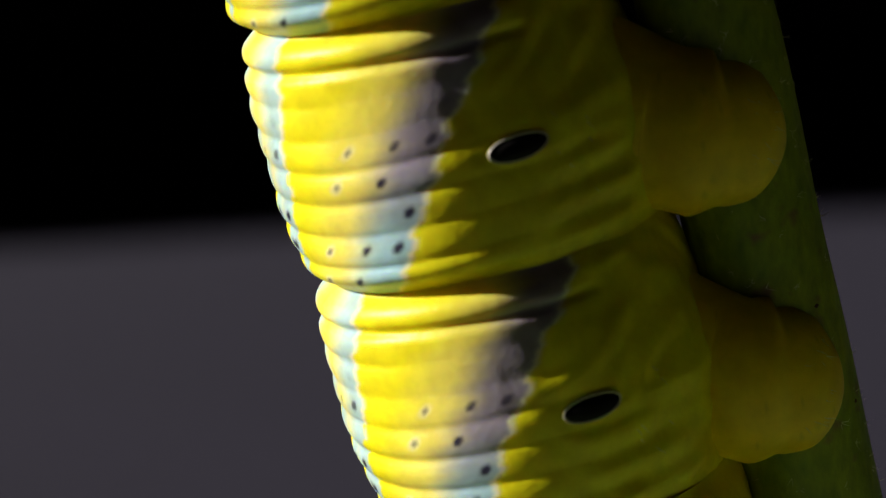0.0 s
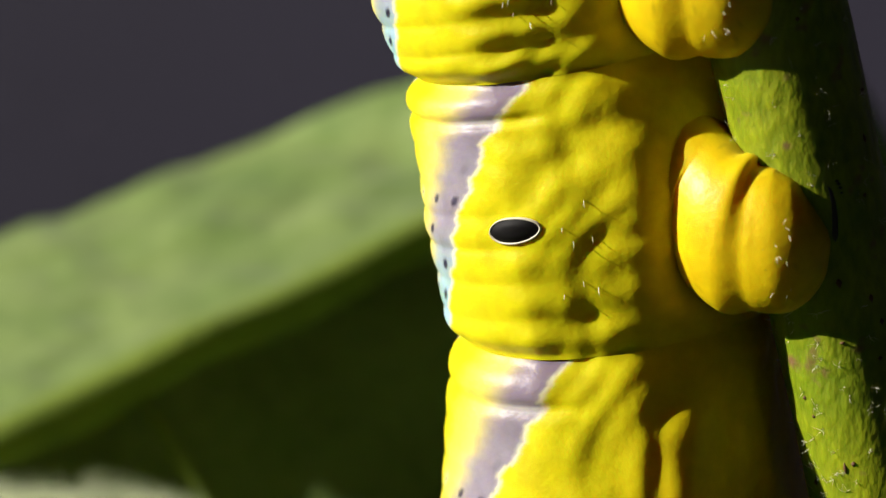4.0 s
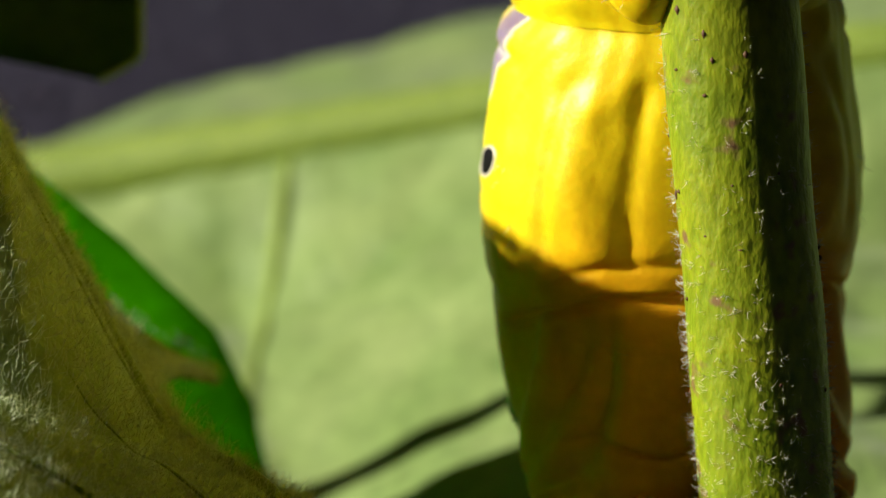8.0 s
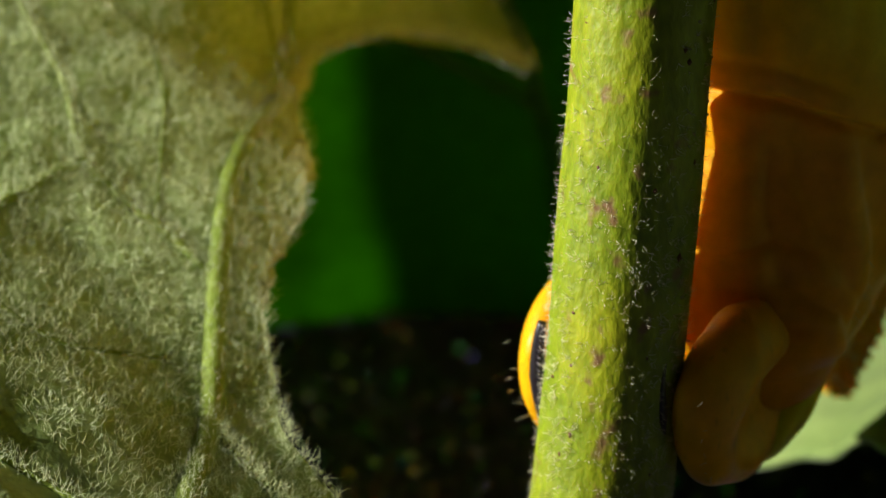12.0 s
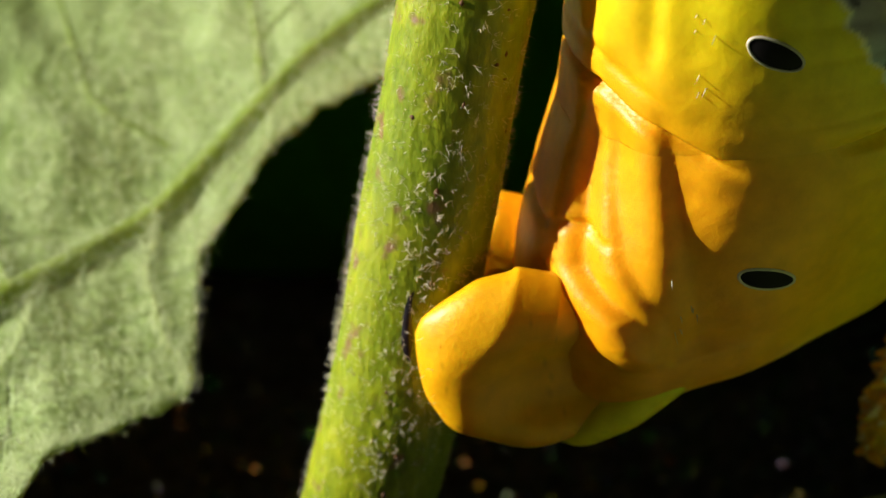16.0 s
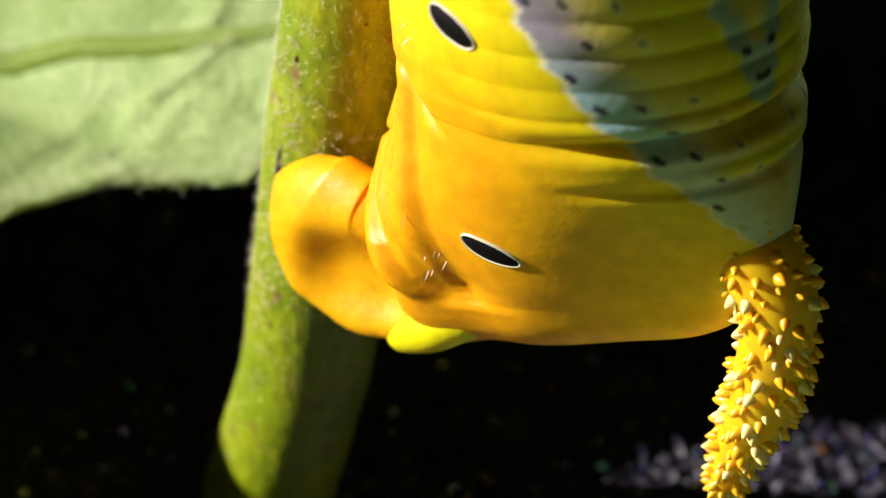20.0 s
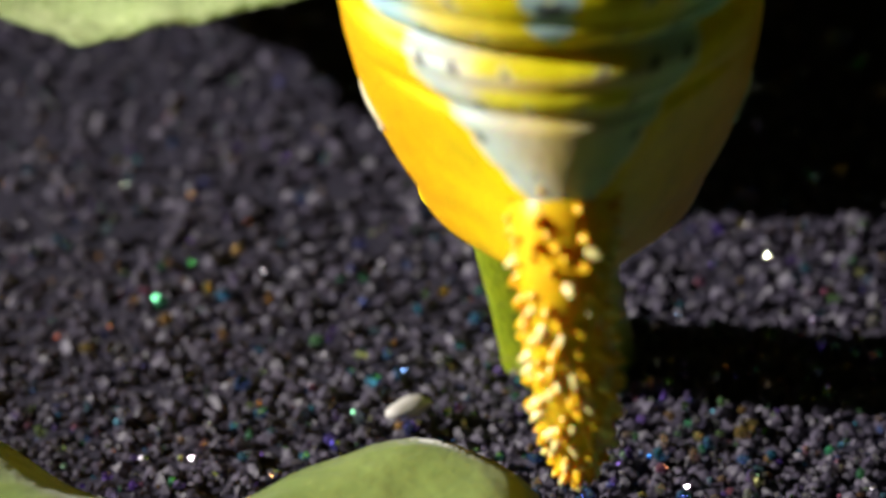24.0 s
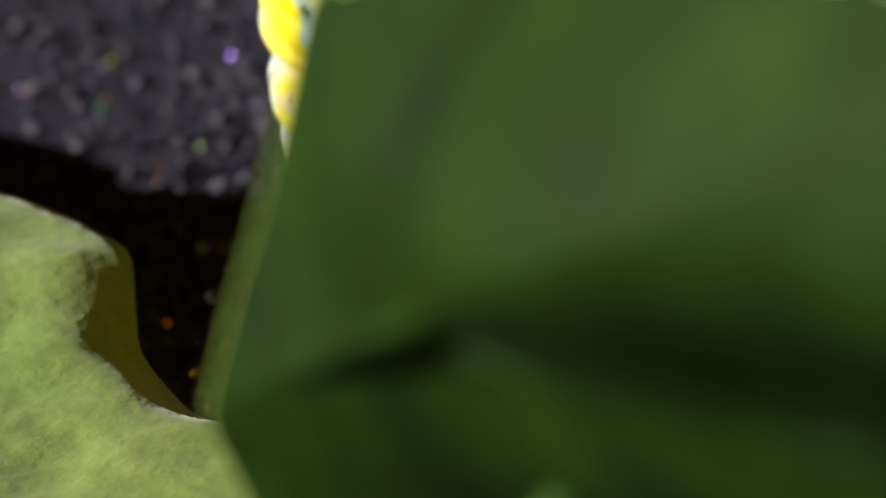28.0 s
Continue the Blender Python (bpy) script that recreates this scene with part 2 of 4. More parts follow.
def sky_blocker():
    """Sky-blocking panels added round the turntable, open to the low sun on one side."""
    wall("blocker_north", (-1.3, 1.5, -0.11), (1.4, 1.6, 1.3), "added dark panel that blocks sky light")
    wall("blocker_south", (-1.3, -1.1, -0.11), (1.4, -1.0, 1.3), "added dark panel that blocks sky light")
    wall("blocker_east", (1.3, -1.0, -0.11), (1.4, 1.5, 1.3), "added dark panel that blocks sky light")
    wall("blocker_west_1", (-1.3, 0.4, -0.11), (-1.2, 1.5, 1.3), "added dark panel beside the gap for the sun")
    wall("blocker_west_2", (-1.3, -1.0, -0.11), (-1.2, -0.45, 1.3), "added dark panel beside the gap for the sun")
    wall("blocker_west_3", (-1.3, -0.45, 0.9), (-1.2, 0.4, 1.3), "added dark panel over the gap for the sun")
    wall("blocker_west_4", (-1.3, -0.45, -0.11), (-1.2, 0.4, 0.1), "added dark panel under the gap for the sun")
    wall("blocker_top", (-1.3, -1.1, 1.3), (1.4, 1.6, 1.4), "added dark panel overhead that blocks sky light")


def turntable():
    bm = bmesh.new()
    bmesh.ops.create_cone(bm, cap_ends=True, segments=64, radius1=0.16, radius2=0.16, depth=0.018)
    bmesh.ops.bevel(bm, geom=[e for e in bm.edges if abs(e.verts[0].co.z - e.verts[1].co.z) < 1e-6], offset=0.003, segments=2, affect="EDGES")
    bmesh.ops.translate(bm, verts=bm.verts, vec=(0, 0, -0.101))
    return tagged(part("turntable", bm, POT, None), "dark round turntable under the flower pot", "turntable")


SOIL_R = 0.80


def soil_height(x, y):
    return (0.9 * math.sin(31 * x + 4) * math.cos(27 * y) + 0.5 * math.sin(83 * x + 61 * y)) * 0.0007 + 0.0016


def soil_pot():
    """A wide low tub full of dark gritty soil."""
    tub = empty("soil_tub", "wide dark tub filled with coarse grey-black gritty soil", "plant pot")
    n, m = 60, 96
    r = np.linspace(0, 1, n) ** 1.3 * SOIL_R
    a = np.linspace(0, 2 * np.pi, m, endpoint=False)
    x, y = r[:, None] * np.cos(a), r[:, None] * np.sin(a)
    z = np.vectorize(soil_height)(x, y)
    part("soil_bed", mesh_of("soil_bed", np.stack([x, y, z], -1).reshape(-1, 3), grid_faces(n, m, True)), SOIL, tub)
    prof = [(SOIL_R, -0.004), (SOIL_R + 0.002, 0.012), (SOIL_R + 0.008, 0.013), (SOIL_R + 0.009, 0.004), (SOIL_R - 0.03, -0.088), (0.01, -0.0885)]
    v = np.array([[[R * math.cos(t), R * math.sin(t), Z] for t in a] for R, Z in prof])
    part("tub_wall", mesh_of("tub_wall", v.reshape(-1, 3), grid_faces(len(prof), m, True)), POT, tub)
    ico = bmesh.new()
    bmesh.ops.create_icosphere(ico, subdivisions=1, radius=1.0)
    base = np.array([w.co[:] for w in ico.verts])
    tri = [tuple(w.index for w in f.verts) for f in ico.faces]
    ico.free()

    def scatter(name, count, lo, hi, mat, spread, lift, seed):
        g = np.random.default_rng(seed)
        rr = np.sqrt(g.uniform(0, 1, count)) if spread is None else np.abs(g.normal(0, spread, count))
        rr, aa = np.clip(rr, 0, 1) * SOIL_R * 0.98, g.uniform(0, 2 * np.pi, count)
        size = lo * (hi / lo) ** (g.uniform(0, 1, count) ** 2.2)
        px, py = rr * np.cos(aa), rr * np.sin(aa)
        pz = np.array([soil_height(p, q) for p, q in zip(px, py)]) + size * lift
        shape = base[None] * g.uniform(0.62, 1.15, (count, len(base), 1)) * g.uniform(0.6, 1.2, (count, 1, 3))
        v = shape * size[:, None, None] + np.stack([px, py, pz], -1)[:, None]
        k = len(base)
        f = (np.array(tri)[None] + k * np.arange(count)[:, None, None]).reshape(-1, 3).tolist()
        ob = part(name, mesh_of(name, v.reshape(-1, 3), f, False), mat, tub)
        ob["kind"] = "stuff"

    scatter("soil_grit", 70000, 0.00015, 0.0006, GRAIN, 0.0825, 0.3, 3)
    scatter("mineral_grit", 16000, 0.0001, 0.0004, GLINT, 0.09, 2.4, 5)
    return tub


def pebble():
    bm = bmesh.new()
    bmesh.ops.create_icosphere(bm, subdivisions=3, radius=1.0)
    for v in bm.verts:
        k = 1 + 0.18 * noise.noise(v.co * 1.3)
        v.co = Vector((v.co.x * 0.0006 * k, v.co.y * 0.0011 * k, v.co.z * 0.0005 * k))
    for f in bm.faces:
        f.smooth = True
    ob = part("pebble", bm, PEBBLE, None)
    return tagged(ob, "small pale oblong pebble lying on the soil", "pebble")


# ---- the plant ----
STEM_LINE = [(6.2, -2.95, -18), (5.3, -2.7, -15), (4.2, -2.4, -12.7), (2.0, -1.8, -8.2), (0.95, -1.45, -4), (-0.05, -1.48, 1.0), (-1.3, -1.6, 7), (-2.0, -1.75, 10), (-3.3, -1.95, 16), (-5.6, -2.4, 26), (-8.0, -2.9, 37), (-10.4, -3.0, 48), (-12.5, -3, 60)]
STEM_R = [(0, 2.0), (0.12, 1.9), (0.25, 1.84), (0.6, 1.82), (1, 1.5)]


def stem_at(z):
    p = np.array(STEM_LINE)
    return np.array([np.interp(z, p[:, 2], p[:, 0]), np.interp(z, p[:, 2], p[:, 1]), z])


def stem_hairs(count, seed):
    g = np.random.default_rng(seed)
    z = np.where(g.uniform(size=count) < 0.72, g.normal(-1.5, 5.5, count), g.uniform(-15, 34, count))
    ang = g.uniform(0, 2 * np.pi, count)
    out = np.stack([np.cos(ang), np.sin(ang), 0.1 * np.ones(count)], 1)
    root = np.array([stem_at(k) for k in z]) + out * 1.8 * np.array([1, 1, 0])
    way = out + g.normal(0, 0.45, (count, 3))
    way /= np.linalg.norm(way, axis=1)[:, None]
    return root, way, g


def make_plant():
    plant = empty("plant", "leafy green plant with a hairy leaning stem and broad chewed leaves", "plant")
    v, f = tube(STEM_LINE, STEM_R, 220, 64)
    core = np.array([stem_at(k) for k in v[:, 2]])
    turn = np.arctan2(v[:, 1] - core[:, 1], v[:, 0] - core[:, 0])
    v = core + (v - core) * (1 + 0.015 * np.cos(4 * (turn - radians(35))) + 0.012 * np.sin(0.9 * v[:, 2] + 2 * turn))[:, None]
    stem = part("stem", mesh_of("stem", place(v), f), STEM, plant, "hairy green stem with brown scars")
    # forked star hairs in tufts, single bristles on the rim
    root, way, g = stem_hairs(2900, 11)
    roots, ways = np.repeat(root, 5, 0), np.repeat(way, 5, 0) + g.normal(0, 0.6, (len(root) * 5, 3))
    ways /= np.linalg.norm(ways, axis=1)[:, None]
    hv, hf = hairs(roots, ways, 0.27, 0.0075, 0.6, g)
    part("stem_felt", mesh_of("stem_felt", place(hv), hf), HAIR, stem)["kind"] = "stuff"
    # corky scars
    scar = material("brown_scar", (0.13, 0.06, 0.02), 0.7)
    for i in range(130):
        z, a = g.normal(6, 9), g.uniform(0, 2 * np.pi)
        c = stem_at(z) + 1.82 * np.array([math.cos(a), math.sin(a), 0])
        along = np.array([-0.23, 0, 1.0]) * g.uniform(0.05, 0.16)
        v, f = tube([c - along, c, c + along], [(0, 0.01), (0.5, g.uniform(0.05, 0.1)), (1, 0.01)], 7, 7)
        part("scar", mesh_of("scar", place(v), f), scar, stem)
    hairy_leaf(plant)
    low_leaf(plant)
    upright_leaf(plant)
    return plant


def sheet(name, pos, thick, mat, parent, label):
    """A leaf blade with two faces and a closed rim from a grid of positions (plan units)."""
    n, m = pos.shape[:2]
    du, dv = np.gradient(pos, axis=0), np.gradient(pos, axis=1)
    nr = np.cross(du, dv)
    nr /= np.linalg.norm(nr, axis=-1)[..., None] + 1e-9
    top, low = (pos + nr * thick / 2).reshape(-1, 3), (pos - nr * thick / 2).reshape(-1, 3)
    f = grid_faces(n, m) + [tuple(i + n * m for i in q[::-1]) for q in grid_faces(n, m)]
    ring = [(0, j) for j in range(m)] + [(i, m - 1) for i in range(1, n)] + [(n - 1, j) for j in range(m - 2, -1, -1)] + [(i, 0) for i in range(n - 2, 0, -1)]
    ids = [i * m + j for i, j in ring]
    f += [(a, a + n * m, b + n * m, b) for a, b in zip(ids, ids[1:] + ids[:1])]
    return part(name, mesh_of(name, place(np.r_[top, low]), f), mat, parent, label), nr


def rough_noise(x, y, s, seed=0.0):
    return np.vectorize(lambda a, b: noise.noise(Vector((a * s, b * s, seed))))(x, y)


def hairy_z(x, y):
    k, w = np.minimum(x, 0), np.clip(y, None, -3.5)
    main = 1.8 - 0.57 * (w + 12.3) + 0.22 * k - 0.28 * np.clip(x, 0, 7) - 0.52 * np.clip(-31 - y, 0, 60) + 1.7 * np.clip(-17.3 - y, 0, 3.5) * np.clip((-0.5 - x) / 4, 0, 1) + 1.7 * np.clip(-20.8 - y, 0, 1.2) * np.clip((-3.5 - x) / 2, 0, 1) - 0.25 * np.clip(x - 25, 0, 40) - 0.03 * np.clip(y + 3.5, 0, 5) - 0.28 * np.clip(y - 1.5, 0, 10)
    # the far lobe stands up
    lobe = 0.4 + 1.2 * (-14 - x) + 0.35 * np.clip(-19 - y, 0, 40)
    f = np.clip((-13 - x) / 2.5, 0, 1)
    return main + (lobe - main) * f


# chewed inner margin of the hairy leaf: x, y
# past x = 20 the lobe is made up to shade the soil
MARGIN = [(-19, -21), (-18, -19.8), (-17, -19.2), (-15.6, -18.4), (-14.4, -15.2), (-13.8, -14.8), (-12, -16.6), (-10, -17.1), (-6, -16.9), (-3.1, -15.3), (-1.2, -13.2), (0.4, -12.1), (2.6, -11.6), (4.2, -10.4), (5.1, -9.3), (5.9, -8.0), (6.2, -6.2), (6.5, -4.3), (7.6, -3.9), (8.4, -3.5), (9.5, -2.8), (10.8, -1.8), (11.5, 0.5), (11.8, 4), (12.2, 8), (13, 12), (16, 16), (26, 22), (34, 25), (42, 27), (48, 22), (56, 14), (62, 2)]


def hairy_leaf(plant):
    n, m = 390, 90
    x = np.r_[np.linspace(-15.9, -15, 40), np.linspace(-15, 14, 281)[1:], np.linspace(14, 62, 71)[1:]]
    mx, my = np.array(MARGIN).T
    edge = np.interp(x, mx, my) + 0.22 * rough_noise(x, x * 0, 1.9) + 0.12 * rough_noise(x, x * 0, 5.1)
    v = np.linspace(0, 1, m) ** 1.5
    X = np.repeat(x[:, None], m, 1) + 0.5 * rough_noise(np.repeat(x[:, None], m, 1), np.repeat(v[None] * 8, n, 0), 0.6) * (1 - v)[None]
    # far edge; its stretch past x = 20 is added to cast shade
    outer = np.interp(x, [-19, -17, -15, -6, -4.5, -3, 0, 3, 8, 14, 28, 42, 54, 62], [-30, -29, -25, -23.2, -22.3, -21.6, -21.8, -22.6, -25.5, -28, -36, -42, -36, -4])
    Y = edge[:, None] + (outer - edge)[:, None] * v[None]
    Z = hairy_z(X, Y) + 0.35 * rough_noise(X, Y, 0.35, 3.0) + 0.16 * rough_noise(X, Y, 0.9, 5.0)
    pos = np.stack([X, Y, Z], -1)
    blade, nr = sheet("leaf_blade", pos, 0.16, LEAF_HAIRY, plant, "hairy grey-green leaf with a ragged chewed margin")

    def on(x, y, lift=0.12):
        return (x, y, float(hairy_z(np.array(x), np.array(y))) + 0.35 * noise.noise(Vector((x * 0.35, y * 0.35, 3.0))) + 0.16 * noise.noise(Vector((x * 0.9, y * 0.9, 5.0))) + lift)

    lines = [([(20, -4), (11.5, -7.6), (7.1, -9.9), (3.9, -12.3), (1.2, -14.1), (-2.3, -15.2), (-7, -18.5), (-11, -21)], 0.48, 0.18),
             ([(3.9, -12.3), (3.9, -14.5), (4.1, -17), (2.7, -18.7), (1.5, -22), (0, -25)], 0.16, 0.1),
             ([(4.1, -17), (7, -17.6), (12, -18), (18, -19)], 0.16, 0.1),
             ([(7.1, -9.9), (7.6, -8), (7.2, -6), (6.5, -4.4)], 0.13, 0.06),
             ([(8.6, -9.2), (10.6, -8), (11.2, -6.2), (12, -5.2)], 0.12, 0.06),
             ([(11.5, -7.6), (13, -12), (13.5, -17)], 0.13, 0.08),
             ([(-2.3, -15.2), (-5, -16.5), (-9, -17.2), (-13.6, -15.4)], 0.13, 0.06),
             ([(-4, -16.2), (-6, -19.5), (-7, -20.5), (-8, -22)], 0.14, 0.08),
             ([(6.6, -11.9), (9, -13.5), (10, -17.8)], 0.09, 0.06), ([(3.9, -14.5), (1, -16.5), (-2, -20)], 0.09, 0.05),
             ([(5, -11.5), (4.6, -10.4), (3.5, -11.1)], 0.08, 0.05), ([(1.8, -13.6), (1.2, -12.8), (0.6, -12.2)], 0.08, 0.05)]
    for k, (pts, r0, r1) in enumerate(lines):
        fine = smooth_curve(np.array([on(*p) for p in pts]), 60)
        fine = np.array([on(px, py, 0.07) for px, py, _ in fine])
        vv, ff = tube(fine, [(0, r0), (1, r1)], 60, 10)
        part("midrib" if k == 0 else "vein", mesh_of("vein", place(vv), ff), VEIN, blade)
    g = np.random.default_rng(21)
    # felt of pale hairs, denser along the veins
    cnt = 34000
    hx, hy = g.uniform(-14, 19, cnt), g.uniform(0, 1, cnt) ** 1.4
    ey = np.interp(hx, mx, my)
    hy = ey - hy * 13
    pts = np.array([on(a, b, 0.08) for a, b in zip(hx, hy)])
    rib = []
    for lp, r0, r1 in lines[:8]:
        c = smooth_curve(np.array([on(*p, 0.2) for p in lp]), 140)
        rib.append(np.repeat(c, 4, 0) + g.normal(0, 0.15, (560, 3)) * np.array([1, 1, 0.4]))
    rim = np.stack([x, edge, hairy_z(x, edge)], 1)
    rib.append(np.repeat(rim, 4, 0) + g.normal(0, 0.06, (4 * n, 3)))
    pts = np.r_[pts, np.concatenate(rib)]
    way = np.array([0.05, 0.46, 0.85]) + g.normal(0, 0.5, (len(pts), 3))
    way /= np.linalg.norm(way, axis=1)[:, None]
    hv, hf = hairs(pts, way, 0.5, 0.0085, 0.6, g)
    part("leaf_felt", mesh_of("leaf_felt", place(hv), hf), FELT, blade)["kind"] = "stuff"
    vv, ff = tube([on(19, -4.5), (25, -3, -4.5), (30, -2, -9), (31, -2, -17)], [(0, 0.42), (0.6, 0.8), (1, 0.95)], 50, 14)
    part("petiole", mesh_of("petiole", place(vv), ff), STEM, plant)


def low_z(x, y):
    """Height of the low leaf: flat towards the stem, with a high ridge along its midrib."""
    flat = -7.6 - 5.2 * np.clip((-1 - y) / 10, 0, 1) + 0.05 * np.clip(y - 8, 0, 90)
    d = x - rib_x(y)
    high = np.clip(-7.0 + 0.23 * y - flat, 0, 20)
    t = np.clip(d / 9, 0, 1)
    return flat + high * (1 - t * t * (3 - 2 * t)) + np.interp(y, [0, 40, 50], [-0.12, -0.12, 0.3]) * np.clip(-d, 0, 40) + 0.9 * np.exp(-(d / 3.0) ** 2) + 0.22 * np.sin((x + 10) / 6.5 + y / 15) * np.clip((-x - 9) / 8, 0, 1)


def rib_x(y):
    return -48.5 + 0.4 * y


def low_leaf(plant):
    n, m = 150, 120
    y = np.linspace(-24, 50, n)
    near = np.interp(y, [-24, -16, -10, -4, -1, 0.2, 1.3, 2.4, 3.8, 6, 10, 13, 20, 40, 55, 66], [-28, -20.5, -15.5, -13.4, -11.8, -11.0, -10.7, -10.8, -11.4, -12.2, -11.2, -9, -9.5, -12, -15, -22])
    far = rib_x(y) - np.interp(y, [-24, -10, 20, 40, 50], [3, 14, 24, 18, 2])
    v = np.linspace(0, 1, m)
    X = near[:, None] + (far - near)[:, None] * v[None]
    Y = np.repeat(y[:, None], m, 1)
    Z = low_z(X, Y) + 0.4 * rough_noise(X, Y, 0.22, 2.0) + 0.22 * rough_noise(X, Y, 0.55, 6.0) - 1.2 * np.exp(-((X - near[:, None]) / 1.3) ** 2) * (0.5 - 0.5 * np.cos((Y - 1.3) / 2.2))
    blade, nr = sheet("leaf_blade", np.stack([X, Y, Z], -1), 0.3, LEAF_PALE, plant, "broad pale green leaf spread low over the soil")

    def on(x, y):
        return (x, y, float(low_z(np.array(x), np.array(y))) + 0.4 * noise.noise(Vector((x * 0.22, y * 0.22, 2.0))) + 0.08)

    vv, ff = tube([on(rib_x(k), k) for k in np.linspace(-20, 48, 26)], [(0, 1.5), (1, 0.8)], 90, 16)
    part("midrib", mesh_of("midrib", place(vv), ff), VEIN, blade)
    for y0 in (-8, 5, 18, 31, 44):
        pts = [on(rib_x(y0) + 26 * k, y0 - 8 * k + 2 * k * k) for k in np.linspace(0, 1, 24)]
        vv, ff = tube(pts, [(0, 0.36), (1, 0.14)], 70, 10)
        part("vein", mesh_of("vein", place(vv), ff), VEIN, blade)
    vv, ff = tube([on(rib_x(-20), -20), (-54, -26, -12.5), (-55, -29, -15), (-55, -30, -18)], [(0, 1.4), (1, 1.3)], 40, 14)
    part("petiole", mesh_of("petiole", place(vv), ff), STEM, plant)


def rise(y):
    """The blade climbs away from its inner edge."""
    return 0.35 * np.clip(-17 - y, 0, 30)


def standing_leaf(plant, z, edge, out, x0, lines, foot, label, seed, mat):
    """An upright blade with a pale rim; lines are veins as (y, z)."""
    n, m = len(z), 80
    v = np.linspace(0, 1, m)
    Y = edge[:, None] + (out - edge)[:, None] * v[None]
    Z = np.repeat(z[:, None], m, 1) + rise(Y)

    def depth(y, k):
        return x0 + 0.24 * (y + 14) + 0.06 * (k - 2) + 0.1 * max(0, k - 16.0 - 0.35 * max(0, -19 - y)) ** 2 + 0.34 * abs(0.6 * (y + 18.5) + 0.8 * (k - 10.5)) - 0.16 * (0.6 * (y + 18.5) + 0.8 * (k - 10.5)) + 0.35 * math.sin(1.1 * k + 0.3 * y) * min(1, max(0, -(y + 17) / 5)) + 0.9 * math.sin(0.42 * k + 0.1 * y) * min(1, max(0, -(y + 17) / 5)) + 0.6 * noise.noise(Vector((y * 0.16, k * 0.16, seed)))

    X = np.vectorize(depth)(Y, Z)
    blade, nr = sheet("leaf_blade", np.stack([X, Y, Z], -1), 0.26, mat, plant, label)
    for k, pts in enumerate(lines):
        c = smooth_curve(np.array([(depth(*p), *p) for p in pts]), 40)
        vv, ff = tube(c, [(0, 0.26 if k == 0 else 0.15), (1, 0.1)], 40, 10)
        part("midrib" if k == 0 else "vein", mesh_of("vein", place(vv), ff), mat, blade)
    rim = np.array([(depth(e, k), e, k) for e, k in zip(edge, z)])
    vv, ff = tube(rim, [(0, 0.14), (1, 0.14)], n, 10)
    part("leaf_rim", mesh_of("leaf_rim", place(vv), ff), VEIN, blade)
    vv, ff = tube([(depth(-24, 10.0), -24, 10.0), *foot], [(0, 0.5), (1, 0.9)], 40, 12)
    part("petiole", mesh_of("petiole", place(vv), ff), VEIN_DEEP, plant)


LOBE_WAY = [(-26.3, -12.2), (-26.0, -15.5), (-24.6, -19), (-22.6, -23), (-20.2, -27), (-16, -30.5), (-8, -32.5), (2, -33), (12, -35)]


def lobed_leaf(plant):
    """A broad blade standing on edge behind the stem, curved in plan."""
    way = smooth_curve(np.array([(*p, 0.0) for p in LOBE_WAY]), 200)
    run = np.r_[0, np.cumsum(np.linalg.norm(np.diff(way, axis=0), axis=1))]
    z = np.linspace(-14.6, 4.6, 90)
    start = np.interp(z, [-14.6, -13.9, -13, -11.5, -9.8, -7, -4, 0, 4.6], [9, 6, 3.2, 0.8, 0, 0.4, 1.5, 4.6, 8.8])

    def at(s, k):
        p = np.array([np.interp(s, run, way[:, 0]), np.interp(s, run, way[:, 1]), k])
        return p + np.array([0.5 * noise.noise(Vector((s * 0.2, k * 0.16, 8.0))), 0, 0]) + np.array([0.05 * (k + 5), 0, 0])

    v = np.linspace(0, 1, 120)
    pos = np.array([[at(s0 + (run[-1] - s0) * t, k) for t in v] for s0, k in zip(start, z)])
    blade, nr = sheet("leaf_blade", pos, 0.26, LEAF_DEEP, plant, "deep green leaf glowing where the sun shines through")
    for i, pts in enumerate([[(9, -13.5), (10, -6), (12, 3)], [(9.6, -9), (5.5, -6), (2.5, -4)], [(10, -6), (16, -3), (22, 0)], [(9.3, -11), (4.6, -10), (1.2, -9.6)]]):
        c = smooth_curve(np.array([at(*p) for p in pts]), 40)
        vv, ff = tube(c, [(0, 0.32 if i == 0 else 0.2), (1, 0.12)], 40, 10)
        part("midrib" if i == 0 else "vein", mesh_of("vein", place(vv), ff), VEIN_DEEP, blade)
    vv, ff = tube([at(9, -13.5), at(9, -15) + np.array([0.3, 0, 0]), at(9, -18)], [(0, 0.5), (1, 0.7)], 30, 12)
    part("petiole", mesh_of("petiole", place(vv), ff), VEIN_DEEP, plant)


